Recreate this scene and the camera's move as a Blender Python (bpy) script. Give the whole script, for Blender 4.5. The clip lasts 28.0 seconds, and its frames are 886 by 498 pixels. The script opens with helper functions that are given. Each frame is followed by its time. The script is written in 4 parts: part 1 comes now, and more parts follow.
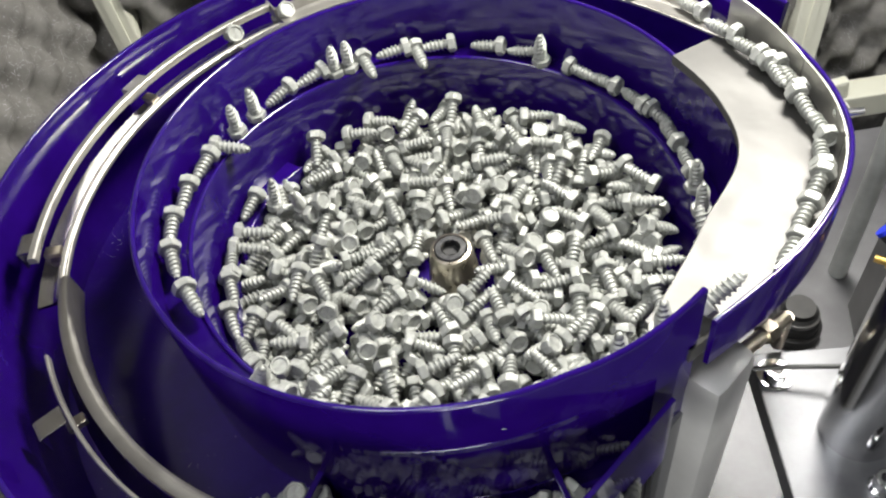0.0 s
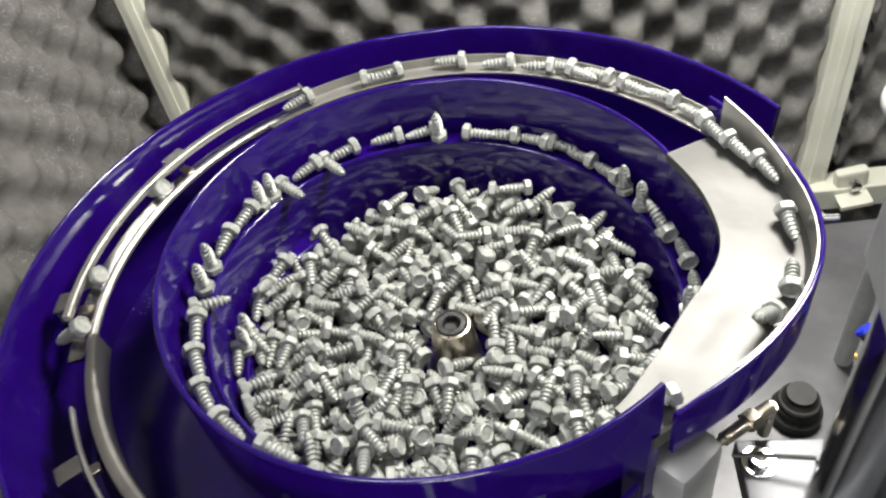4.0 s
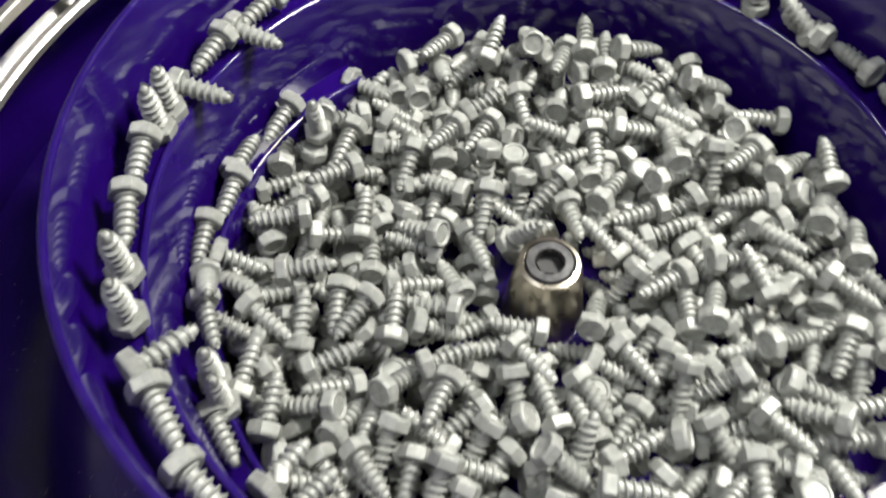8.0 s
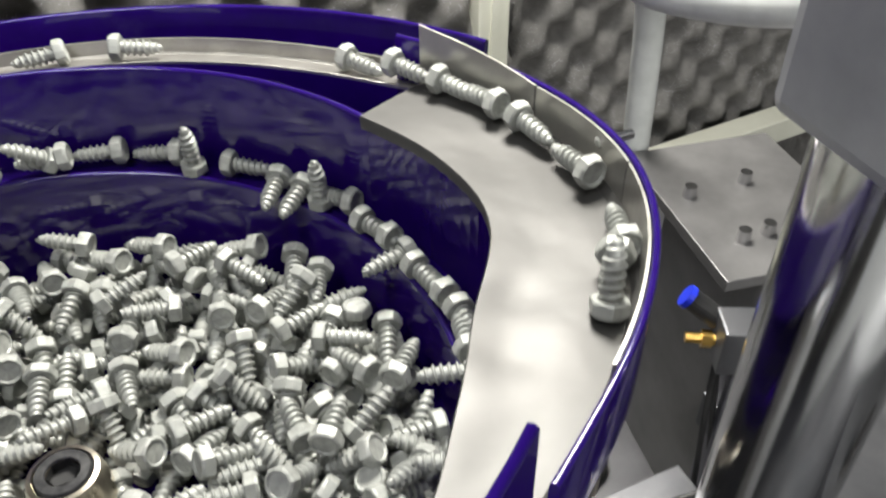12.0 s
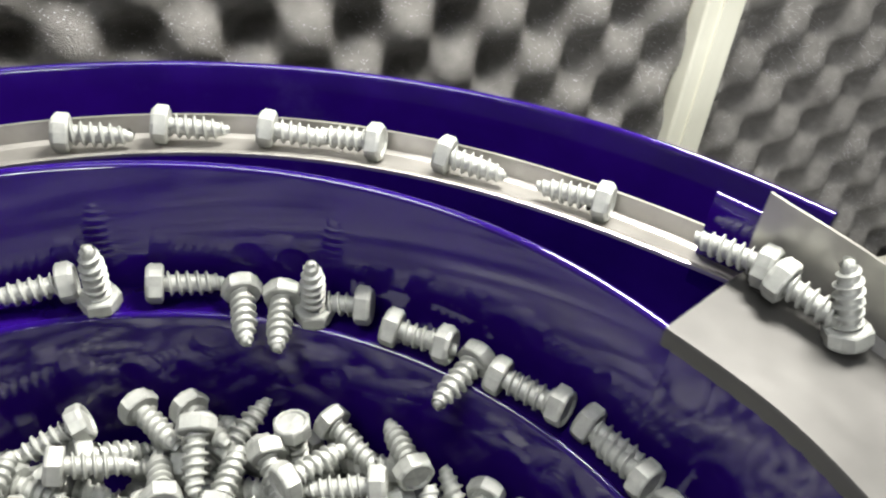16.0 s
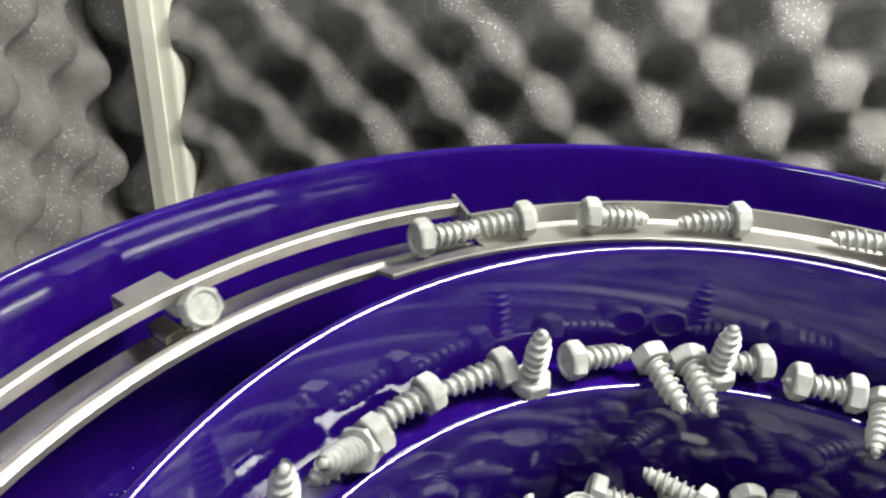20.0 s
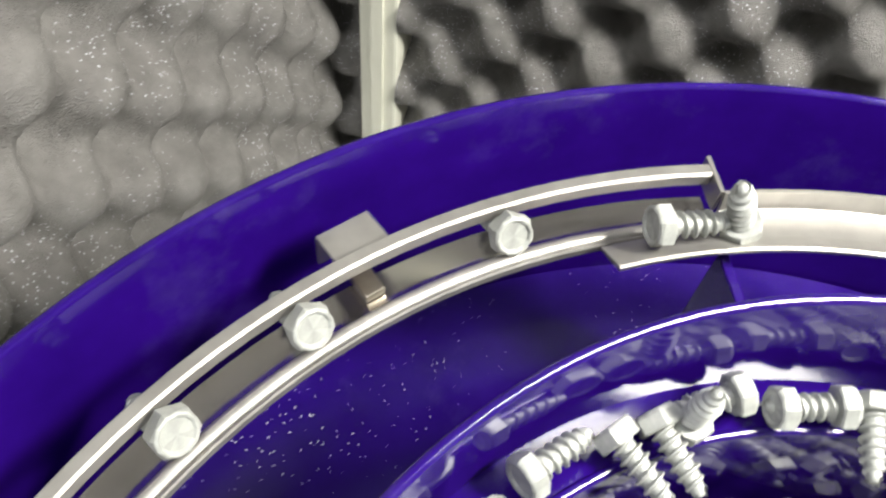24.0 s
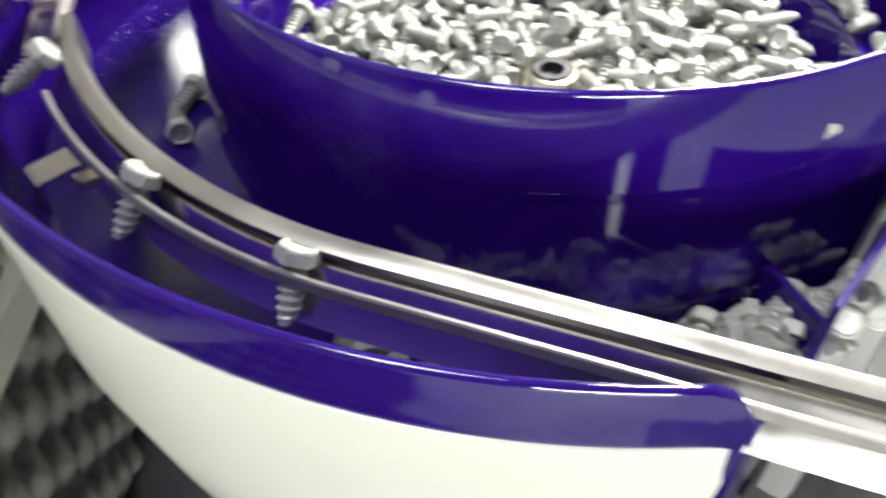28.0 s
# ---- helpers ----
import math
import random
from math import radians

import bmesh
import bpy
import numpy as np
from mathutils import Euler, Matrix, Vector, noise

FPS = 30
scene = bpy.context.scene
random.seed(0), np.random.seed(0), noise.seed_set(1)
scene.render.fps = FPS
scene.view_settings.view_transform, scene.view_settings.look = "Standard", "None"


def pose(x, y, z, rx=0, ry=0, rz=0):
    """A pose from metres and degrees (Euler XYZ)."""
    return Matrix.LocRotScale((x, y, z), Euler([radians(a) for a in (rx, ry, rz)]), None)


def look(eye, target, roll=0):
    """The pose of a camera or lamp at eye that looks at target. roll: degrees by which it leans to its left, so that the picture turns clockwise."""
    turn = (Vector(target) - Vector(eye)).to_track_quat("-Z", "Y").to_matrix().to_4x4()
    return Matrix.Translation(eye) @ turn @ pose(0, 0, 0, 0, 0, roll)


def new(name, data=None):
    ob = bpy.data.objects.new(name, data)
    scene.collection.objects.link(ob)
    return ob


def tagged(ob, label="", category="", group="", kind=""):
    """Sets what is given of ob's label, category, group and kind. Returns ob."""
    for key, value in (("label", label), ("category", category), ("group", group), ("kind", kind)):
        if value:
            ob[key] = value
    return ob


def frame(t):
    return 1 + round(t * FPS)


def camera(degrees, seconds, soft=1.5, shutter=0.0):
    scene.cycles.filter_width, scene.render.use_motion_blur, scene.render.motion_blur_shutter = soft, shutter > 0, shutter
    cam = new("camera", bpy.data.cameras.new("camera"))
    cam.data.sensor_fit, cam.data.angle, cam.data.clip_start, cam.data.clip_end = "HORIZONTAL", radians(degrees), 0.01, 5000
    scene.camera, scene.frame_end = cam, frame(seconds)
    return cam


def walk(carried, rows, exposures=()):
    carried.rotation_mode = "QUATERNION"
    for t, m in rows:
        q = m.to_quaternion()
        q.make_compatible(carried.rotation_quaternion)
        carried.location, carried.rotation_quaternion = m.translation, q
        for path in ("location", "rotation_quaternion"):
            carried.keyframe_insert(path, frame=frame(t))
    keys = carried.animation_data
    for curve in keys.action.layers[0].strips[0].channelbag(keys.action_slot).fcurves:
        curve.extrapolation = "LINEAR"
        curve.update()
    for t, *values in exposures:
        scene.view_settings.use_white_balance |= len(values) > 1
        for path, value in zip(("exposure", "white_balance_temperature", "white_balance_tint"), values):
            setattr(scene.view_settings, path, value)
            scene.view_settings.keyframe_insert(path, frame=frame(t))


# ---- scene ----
# ---- camera and its path ----
from mathutils import Quaternion

cam = camera(56.86, 28.0, soft=2.2, shutter=0.4)
PATH = [
    (0, 0.0085, -0.3087, 0.3706, 0.93798, 0.33814, 0.03825, -0.06625),
    (0.5, 0.0064, -0.2918, 0.3900, 0.94588, 0.31480, 0.03869, -0.06867),
    (1, 0.0265, -0.2912, 0.4432, 0.95315, 0.28863, 0.05064, -0.07510),
    (1.5, 0.0299, -0.3210, 0.4891, 0.95013, 0.29531, 0.05837, -0.08152),
    (2, 0.0358, -0.3535, 0.5130, 0.94381, 0.31355, 0.06267, -0.08359),
    (2.5, 0.0419, -0.3869, 0.5235, 0.93908, 0.32748, 0.06524, -0.08138),
    (4.5, 0.0336, -0.2873, 0.3338, 0.91542, 0.39943, 0.04061, -0.02862),
    (5, 0.0126, -0.2630, 0.2884, 0.90338, 0.42584, 0.02374, -0.04480),
    (5.5, 0.0135, -0.2442, 0.2910, 0.90729, 0.41615, 0.02124, -0.05642),
    (6, 0.0080, -0.1744, 0.2575, 0.91678, 0.39600, 0.00290, -0.05181),
    (6.5, 0.0002, -0.1249, 0.2327, 0.93339, 0.35507, -0.00925, -0.05113),
    (7, -0.0150, -0.1281, 0.2299, 0.93843, 0.34517, 0.00416, -0.01358),
    (7.5, -0.0187, -0.1450, 0.2459, 0.94214, 0.33193, 0.02046, 0.04208),
    (8, -0.0128, -0.1716, 0.2681, 0.95657, 0.28281, 0.02825, 0.06478),
    (8.5, 0.0020, -0.2221, 0.3126, 0.96022, 0.27127, 0.02952, 0.05937),
    (9, 0.0222, -0.2443, 0.3254, 0.95969, 0.27891, 0.02569, 0.02317),
    (9.5, 0.0381, -0.2471, 0.3169, 0.95496, 0.29643, 0.01248, 0.00392),
    (10, 0.0409, -0.2091, 0.2723, 0.95594, 0.29234, -0.00882, -0.02515),
    (10.5, 0.0505, -0.1951, 0.2388, 0.94844, 0.29739, -0.03215, -0.10481),
    (11, 0.0466, -0.1878, 0.2348, 0.92471, 0.32756, -0.05447, -0.18614),
    (11.5, 0.0399, -0.1982, 0.2430, 0.89781, 0.37245, -0.08065, -0.22070),
    (12, 0.0359, -0.2088, 0.2322, 0.87554, 0.41647, -0.10132, -0.22296),
    (12.5, 0.0040, -0.2225, 0.2216, 0.87827, 0.40175, -0.10786, -0.23582),
    (14.5, 0.0200, -0.1763, 0.2429, 0.89688, 0.40398, -0.09373, -0.15369),
    (15, 0.0212, -0.1407, 0.2317, 0.89039, 0.42250, -0.09477, -0.14041),
    (15.5, 0.0305, -0.0902, 0.2143, 0.88594, 0.42686, -0.10994, -0.14427),
    (16, 0.0273, -0.0551, 0.2040, 0.88918, 0.42090, -0.11416, -0.13844),
    (16.5, 0.0047, -0.0400, 0.2030, 0.89351, 0.43686, -0.06880, -0.07785),
    (17, -0.0320, -0.0237, 0.2064, 0.89649, 0.44088, -0.03917, -0.01979),
    (17.5, -0.0569, -0.0173, 0.2048, 0.89440, 0.44618, -0.02851, 0.01285),
    (18, -0.0687, -0.0263, 0.2055, 0.89002, 0.45465, -0.02387, 0.02420),
    (18.5, -0.0831, -0.0366, 0.2095, 0.88899, 0.45602, -0.02296, 0.03484),
    (19, -0.0979, -0.0469, 0.2144, 0.88876, 0.45526, -0.02027, 0.04924),
    (19.5, -0.1066, -0.0608, 0.2161, 0.88700, 0.45802, -0.01501, 0.05678),
    (20, -0.0935, -0.0527, 0.2120, 0.88751, 0.45713, -0.01382, 0.05632),
    (20.5, -0.0905, -0.0204, 0.2049, 0.89404, 0.44252, -0.00837, 0.06920),
    (22.5, -0.0836, 0.0609, 0.2226, 0.94289, 0.30208, 0.02175, 0.13866),
    (23, -0.0879, 0.0662, 0.2289, 0.94750, 0.28319, 0.02311, 0.14669),
    (23.5, -0.1012, 0.0454, 0.2343, 0.94480, 0.28612, 0.02487, 0.15767),
    (24, -0.1281, 0.0124, 0.2383, 0.93877, 0.29258, 0.02050, 0.18081),
    (24.5, -0.1321, -0.0387, 0.2385, 0.92891, 0.32682, 0.03109, 0.17131),
    (25, -0.1766, -0.0789, 0.2384, 0.92937, 0.33302, 0.04099, 0.15393),
    (25.5, -0.1877, -0.1175, 0.2276, 0.93261, 0.33879, 0.03992, 0.11775),
    (26, -0.1787, -0.1925, 0.2216, 0.93135, 0.35133, 0.04171, 0.08608),
    (26.5, -0.1708, -0.2573, 0.2125, 0.92456, 0.37339, 0.04551, 0.06078),
    (27, -0.1497, -0.2844, 0.2192, 0.92188, 0.38528, 0.03405, 0.02302),
    (27.5, -0.1402, -0.3103, 0.2144, 0.91825, 0.39526, 0.01581, -0.01822),
    (28, -0.1066, -0.3224, 0.2126, 0.92058, 0.38208, -0.03428, -0.07330),
]
# the camera opens up over the darker rim of the bowl
EXPOSURES = [(0.0, 0.9), (6.0, 0.65), (10.0, 0.6), (12.0, 0.65), (15.0, 0.75), (17.0, 1.2), (20.0, 1.05), (23.0, 1.4), (24.0, 1.35), (25.0, 1.4), (26.0, 1.75), (27.0, 2.25), (28.0, 1.8)]


def placed(x, y, z, w, i, j, k):
    return Matrix.LocRotScale((x, y, z), Quaternion((w, i, j, k)), None)


# ---- world and lamps ----
world = bpy.data.worlds.new("workshop")
scene.world = world
world.use_nodes = True
back = world.node_tree.nodes["Background"]
back.inputs[0].default_value = (0.85, 0.93, 1.0, 1)
back.inputs[1].default_value = 0.05


def area_lamp(name, m, sx, sy, watts, colour):
    data = bpy.data.lights.new(name, "AREA")
    data.shape, data.size, data.size_y, data.energy, data.color = "RECTANGLE", sx, sy, watts, colour
    ob = new(name, data)
    ob.matrix_world = m
    return ob


area_lamp("enclosure_lamp", look((0.27, 0.215, 0.50), (0.0, 0.0, 0.03)), 0.20, 0.15, 5.7, (1.0, 0.97, 0.90))
# fill added high on the west side to soften contrast; no such source is known
area_lamp("ceiling_panel_lamp", look((-0.50, -0.35, 1.4), (0.0, 0.02, 0.0)), 0.42, 0.9, 8.5, (0.99, 0.99, 1.0))
# unseen fill added before the open front of the enclosure to brighten the drum
area_lamp("room_light", look((-0.1, -2.3, 0.36), (0.0, 0.0, 0.0)), 0.8, 0.46, 19, (1.0, 0.99, 0.96))


# ---- materials ----
def node_material(name):
    m = bpy.data.materials.new(name)
    m.use_nodes = True
    t = m.node_tree
    return m, t, t.nodes["Principled BSDF"]


def add_node(t, kind, **values):
    n = t.nodes.new(kind)
    for key, value in values.items():
        n.inputs[key].default_value = value
    return n


def ramp(t, source, stops):
    r = t.nodes.new("ShaderNodeValToRGB")
    el = r.color_ramp.elements
    el[0].position, el[0].color = stops[0][0], (*stops[0][1], 1)
    el[1].position, el[1].color = stops[-1][0], (*stops[-1][1], 1)
    for pos, col in stops[1:-1]:
        e = el.new(pos)
        e.color = (*col, 1)
    t.links.new(source, r.inputs[0])
    return r


def surface(name, stops, scale, rough, metal=0.0, bump=0.0, bump_scale=400.0, bump_dist=0.0004, coat=0.0, stretch=(1, 1, 1), by_piece=0.0, rough_span=0.1, detail=5.0, gloss=0.5, specks=0.0, from_level=0.5, scuffs=0.0, speck_size=0.2):
    """Colour by a two-scale noise between stops, roughness varied by the finer noise, and relief."""
    m, t, b = node_material(name)
    co = t.nodes.new("ShaderNodeTexCoord")
    mp = add_node(t, "ShaderNodeMapping", Scale=stretch)
    t.links.new(co.outputs["Object"], mp.inputs[0])
    n1 = add_node(t, "ShaderNodeTexNoise", Scale=scale, Detail=detail, Roughness=0.6)
    t.links.new(mp.outputs[0], n1.inputs[0])
    r = ramp(t, n1.outputs[0], stops)
    colour = r.outputs[0]
    if by_piece:
        info = t.nodes.new("ShaderNodeObjectInfo")
        geo = t.nodes.new("ShaderNodeNewGeometry")
        s = t.nodes.new("ShaderNodeMath")
        s.operation = "ADD"
        t.links.new(info.outputs["Random"], s.inputs[0])
        t.links.new(geo.outputs["Random Per Island"], s.inputs[1])
        f = t.nodes.new("ShaderNodeMath")
        f.operation = "FRACT"
        t.links.new(s.outputs[0], f.inputs[0])
        k = t.nodes.new("ShaderNodeMapRange")
        k.inputs[3].default_value, k.inputs[4].default_value = 1 - by_piece, 1 + by_piece
        t.links.new(f.outputs[0], k.inputs[0])
        mx = t.nodes.new("ShaderNodeVectorMath")
        mx.operation = "SCALE"
        t.links.new(colour, mx.inputs[0])
        t.links.new(k.outputs[0], mx.inputs[3])
        colour = mx.outputs[0]
    if scuffs:
        rub = add_node(t, "ShaderNodeTexNoise", Scale=14.0, Detail=8.0, Roughness=0.72)
        t.links.new(mp.outputs[0], rub.inputs[0])
        amount = t.nodes.new("ShaderNodeMapRange")
        amount.inputs[1].default_value, amount.inputs[2].default_value = 0.56, 0.78
        amount.inputs[3].default_value, amount.inputs[4].default_value = 0.0, scuffs
        t.links.new(rub.outputs[0], amount.inputs[0])
        rubbed = t.nodes.new("ShaderNodeMix")
        rubbed.data_type = "RGBA"
        t.links.new(amount.outputs[0], rubbed.inputs[0])
        t.links.new(colour, rubbed.inputs[6])
        rubbed.inputs[7].default_value = (0.16, 0.13, 0.30, 1)
        colour = rubbed.outputs[2]
    if specks:
        v = add_node(t, "ShaderNodeTexVoronoi", Scale=480.0, Randomness=1.0)
        t.links.new(mp.outputs[0], v.inputs[0])
        patch = add_node(t, "ShaderNodeTexNoise", Scale=16.0, Detail=3.0)
        t.links.new(mp.outputs[0], patch.inputs[0])
        reach = t.nodes.new("ShaderNodeMapRange")
        reach.inputs[1].default_value, reach.inputs[2].default_value = from_level, from_level + 0.22
        reach.inputs[3].default_value, reach.inputs[4].default_value = 0.0, speck_size
        t.links.new(patch.outputs[0], reach.inputs[0])
        less = t.nodes.new("ShaderNodeMath")
        less.operation = "LESS_THAN"
        t.links.new(v.outputs["Distance"], less.inputs[0])
        t.links.new(reach.outputs[0], less.inputs[1])
        mixed = t.nodes.new("ShaderNodeMix")
        mixed.data_type = "RGBA"
        t.links.new(less.outputs[0], mixed.inputs[0])
        t.links.new(colour, mixed.inputs[6])
        mixed.inputs[7].default_value = (specks * 0.7, specks * 0.7, specks * 0.75, 1)
        colour = mixed.outputs[2]
    t.links.new(colour, b.inputs["Base Color"])
    n2 = add_node(t, "ShaderNodeTexNoise", Scale=bump_scale, Detail=3.0)
    t.links.new(mp.outputs[0], n2.inputs[0])
    k2 = t.nodes.new("ShaderNodeMapRange")
    k2.inputs[3].default_value, k2.inputs[4].default_value = max(0.02, rough - rough_span), rough + rough_span
    t.links.new(n1.outputs[0], k2.inputs[0])
    t.links.new(k2.outputs[0], b.inputs["Roughness"])
    b.inputs["Metallic"].default_value = metal
    b.inputs["Coat Weight"].default_value = coat
    b.inputs["Specular IOR Level"].default_value = gloss
    b.inputs["Coat Roughness"].default_value = 0.06
    if bump:
        bp = add_node(t, "ShaderNodeBump", Strength=bump, Distance=bump_dist)
        t.links.new(n2.outputs[0], bp.inputs["Height"])
        t.links.new(bp.outputs[0], b.inputs["Normal"])
    return m


PURPLE = surface("violet_enamel", [(0.3, (0.0102, 0.0013, 0.084)), (0.7, (0.0152, 0.0019, 0.116))], 40, 0.085, bump=0.004, bump_scale=40, bump_dist=0.0006, coat=0.02, rough_span=0.04, gloss=0.62, scuffs=0.13)
DUSTY = surface("dusty_violet_enamel", [(0.3, (0.0102, 0.0013, 0.084)), (0.7, (0.0152, 0.0019, 0.116))], 40, 0.17, bump=0.06, bump_scale=70, bump_dist=0.0006, coat=0.03, rough_span=0.06, gloss=0.6, specks=0.95, from_level=0.43, scuffs=0.15, speck_size=0.125)
STEEL = surface("polished_sheet_steel", [(0.3, (0.072, 0.0705, 0.068)), (0.7, (0.103, 0.101, 0.097))], 22, 0.48, metal=0.58, bump=0.5, bump_scale=26, bump_dist=0.002, rough_span=0.08)
RAIL = surface("brushed_rail_steel", [(0.3, (0.31, 0.30, 0.28)), (0.7, (0.42, 0.408, 0.38))], 60, 0.33, metal=0.72, bump=0.1, bump_scale=500, bump_dist=0.0002)
POLISHED = surface("polished_rod_steel", [(0.3, (0.40, 0.388, 0.36)), (0.7, (0.52, 0.505, 0.475))], 30, 0.38, metal=0.85, bump=0.04, bump_scale=120, bump_dist=0.0002)
STRIP = surface("rolled_strip_steel", [(0.3, (0.34, 0.328, 0.305)), (0.7, (0.48, 0.465, 0.435))], 26, 0.32, metal=0.94, bump=0.06, bump_scale=50, bump_dist=0.0004, rough_span=0.12)
MIRROR = surface("worn_mirror_steel", [(0.3, (0.46, 0.445, 0.42)), (0.55, (0.56, 0.545, 0.52)), (0.8, (0.66, 0.64, 0.61))], 40, 0.2, metal=1.0, bump=0.05, bump_scale=60, bump_dist=0.0004, rough_span=0.12)
LINER = surface("dull_liner_sheet", [(0.3, (0.30, 0.292, 0.27)), (0.7, (0.42, 0.41, 0.38))], 30, 0.34, metal=0.7, bump=0.05, bump_scale=60, bump_dist=0.0004)
ALU = surface("milled_aluminium", [(0.3, (0.13, 0.132, 0.141)), (0.7, (0.19, 0.193, 0.204))], 30, 0.44, metal=0.75, bump=0.08, bump_scale=300, bump_dist=0.0002)
CHROME = surface("chromed_steel", [(0.3, (0.60, 0.60, 0.61)), (0.7, (0.74, 0.74, 0.74))], 10, 0.14, metal=1.0)
ZINC = surface("dull_zinc_flake", [(0.3, (0.29, 0.30, 0.28)), (0.55, (0.36, 0.37, 0.345)), (0.8, (0.45, 0.455, 0.425))], 260, 0.48, metal=0.25, bump=0.15, bump_scale=1500, bump_dist=0.0001, by_piece=0.12)
NICKEL = surface("worn_nickel", [(0.3, (0.42, 0.37, 0.29)), (0.7, (0.62, 0.58, 0.5))], 120, 0.3, metal=1.0)
BLACK_OXIDE = surface("black_oxide_steel", [(0.3, (0.05, 0.05, 0.055)), (0.7, (0.14, 0.14, 0.14))], 200, 0.4, metal=0.8)
FOAM = surface("grey_acoustic_foam", [(0.3, (0.13, 0.125, 0.118)), (0.7, (0.22, 0.213, 0.202))], 90, 0.55, bump=1.0, bump_scale=1300, bump_dist=0.0016, specks=1.0, from_level=0.33, speck_size=0.17)
CREAM = surface("cream_painted_profile", [(0.3, (0.62, 0.62, 0.52)), (0.7, (0.72, 0.72, 0.62))], 15, 0.4)
WHITE = surface("ivory_painted_drum", [(0.3, (0.58, 0.59, 0.525)), (0.7, (0.66, 0.67, 0.60))], 8, 0.35, coat=0.2)
BRASS = surface("brass", [(0.3, (0.6, 0.38, 0.1)), (0.7, (0.75, 0.5, 0.15))], 100, 0.3, metal=1.0)
RUBBER = surface("black_rubber", [(0.3, (0.012, 0.012, 0.013)), (0.7, (0.03, 0.03, 0.03))], 80, 0.5)
BLUE = surface("blue_plastic", [(0.3, (0.01, 0.02, 0.5)), (0.7, (0.02, 0.05, 0.7))], 50, 0.35)
TUBE = surface("milky_silicone_tube", [(0.3, (0.44, 0.455, 0.44)), (0.7, (0.58, 0.595, 0.575))], 55, 0.38)
DARK = surface("dark_steel_base", [(0.3, (0.10, 0.10, 0.12)), (0.7, (0.18, 0.18, 0.21))], 12, 0.35, metal=0.7)

GREY_STEEL = surface("grey_plate_steel", [(0.3, (0.15, 0.148, 0.148)), (0.7, (0.23, 0.226, 0.224))], 30, 0.4, metal=0.6, bump=0.05, bump_scale=200, bump_dist=0.0002)
BLOCK = surface("matt_milled_aluminium", [(0.3, (0.29, 0.296, 0.315)), (0.7, (0.38, 0.387, 0.41))], 40, 0.4, metal=0.45, bump=0.06, bump_scale=300, bump_dist=0.0002)
CASING = surface("satin_grey_casing", [(0.3, (0.46, 0.46, 0.46)), (0.7, (0.58, 0.58, 0.57))], 20, 0.34, metal=0.4)
PLASTER = surface("grey_wall_paint", [(0.3, (0.30, 0.30, 0.29)), (0.7, (0.38, 0.38, 0.36))], 6, 0.6)
# for the added floor out of view that the enamel reflects
PALE = surface("pale_reflector_floor", [(0.3, (0.52, 0.53, 0.52)), (0.7, (0.62, 0.63, 0.62))], 5, 0.35)
TABLE = surface("dull_table_steel", [(0.3, (0.10, 0.10, 0.107)), (0.7, (0.18, 0.18, 0.19))], 14, 0.45, metal=0.5, bump=0.05, bump_scale=200, bump_dist=0.0002)


# ---- building helpers ----
def part(name, bm, material, parent=None, label="", smooth=False):
    me = bpy.data.meshes.new(name)
    bmesh.ops.recalc_face_normals(bm, faces=bm.faces)
    if smooth:
        for f in bm.faces:
            f.smooth = True
        for e in bm.edges:
            if len(e.link_faces) == 2 and e.calc_face_angle(0.0) > 0.7:
                e.smooth = False
    bm.to_mesh(me)
    bm.free()
    me.materials.append(material)
    ob = new(name, me)
    ob.parent = parent
    if label:
        tagged(ob, label)
    return ob


def thing(name, label, category, group="", kind="", at=(0, 0, 0)):
    ob = new(name)
    ob.empty_display_size = 0.01
    ob.location = at
    return tagged(ob, label, category, group, kind)


def sweep(angles, profile, centre=(0.0, 0.0), closed=True):
    """A bmesh swept round the vertical axis: profile(angle) gives a closed outline of (radius, height)."""
    bm = bmesh.new()
    rings = []
    for a in angles:
        c, s = math.cos(a), math.sin(a)
        rings.append([bm.verts.new((centre[0] + r * c, centre[1] + r * s, z)) for r, z in profile(a)])
    n = len(rings[0])
    for p, q in zip(rings, rings[1:]):
        for i in range(n if closed else n - 1):
            j = (i + 1) % n
            bm.faces.new((p[i], p[j], q[j], q[i]))
    if closed:
        bm.faces.new(rings[0][::-1])
        bm.faces.new(rings[-1])
    return bm


def span(a, b, step=2.5):
    n = max(2, int(abs(b - a) / radians(step)) + 1)
    return [a + (b - a) * i / (n - 1) for i in range(n)]


def box(bm, m, sx, sy, sz, bevel=0.0):
    r = bmesh.ops.create_cube(bm, size=1.0, matrix=m @ Matrix.Diagonal((sx, sy, sz, 1)))
    if bevel:
        edges = list({e for v in r["verts"] for e in v.link_edges})
        bmesh.ops.bevel(bm, geom=edges, offset=bevel, segments=2, affect="EDGES", profile=0.6)
    return bm


def rod(bm, m, r0, r1, length, seg=24, z0=0.0):
    bmesh.ops.create_cone(bm, cap_ends=True, segments=seg, radius1=r0, radius2=r1, depth=length, matrix=m @ Matrix.Translation((0, 0, z0 + length / 2)))
    return bm


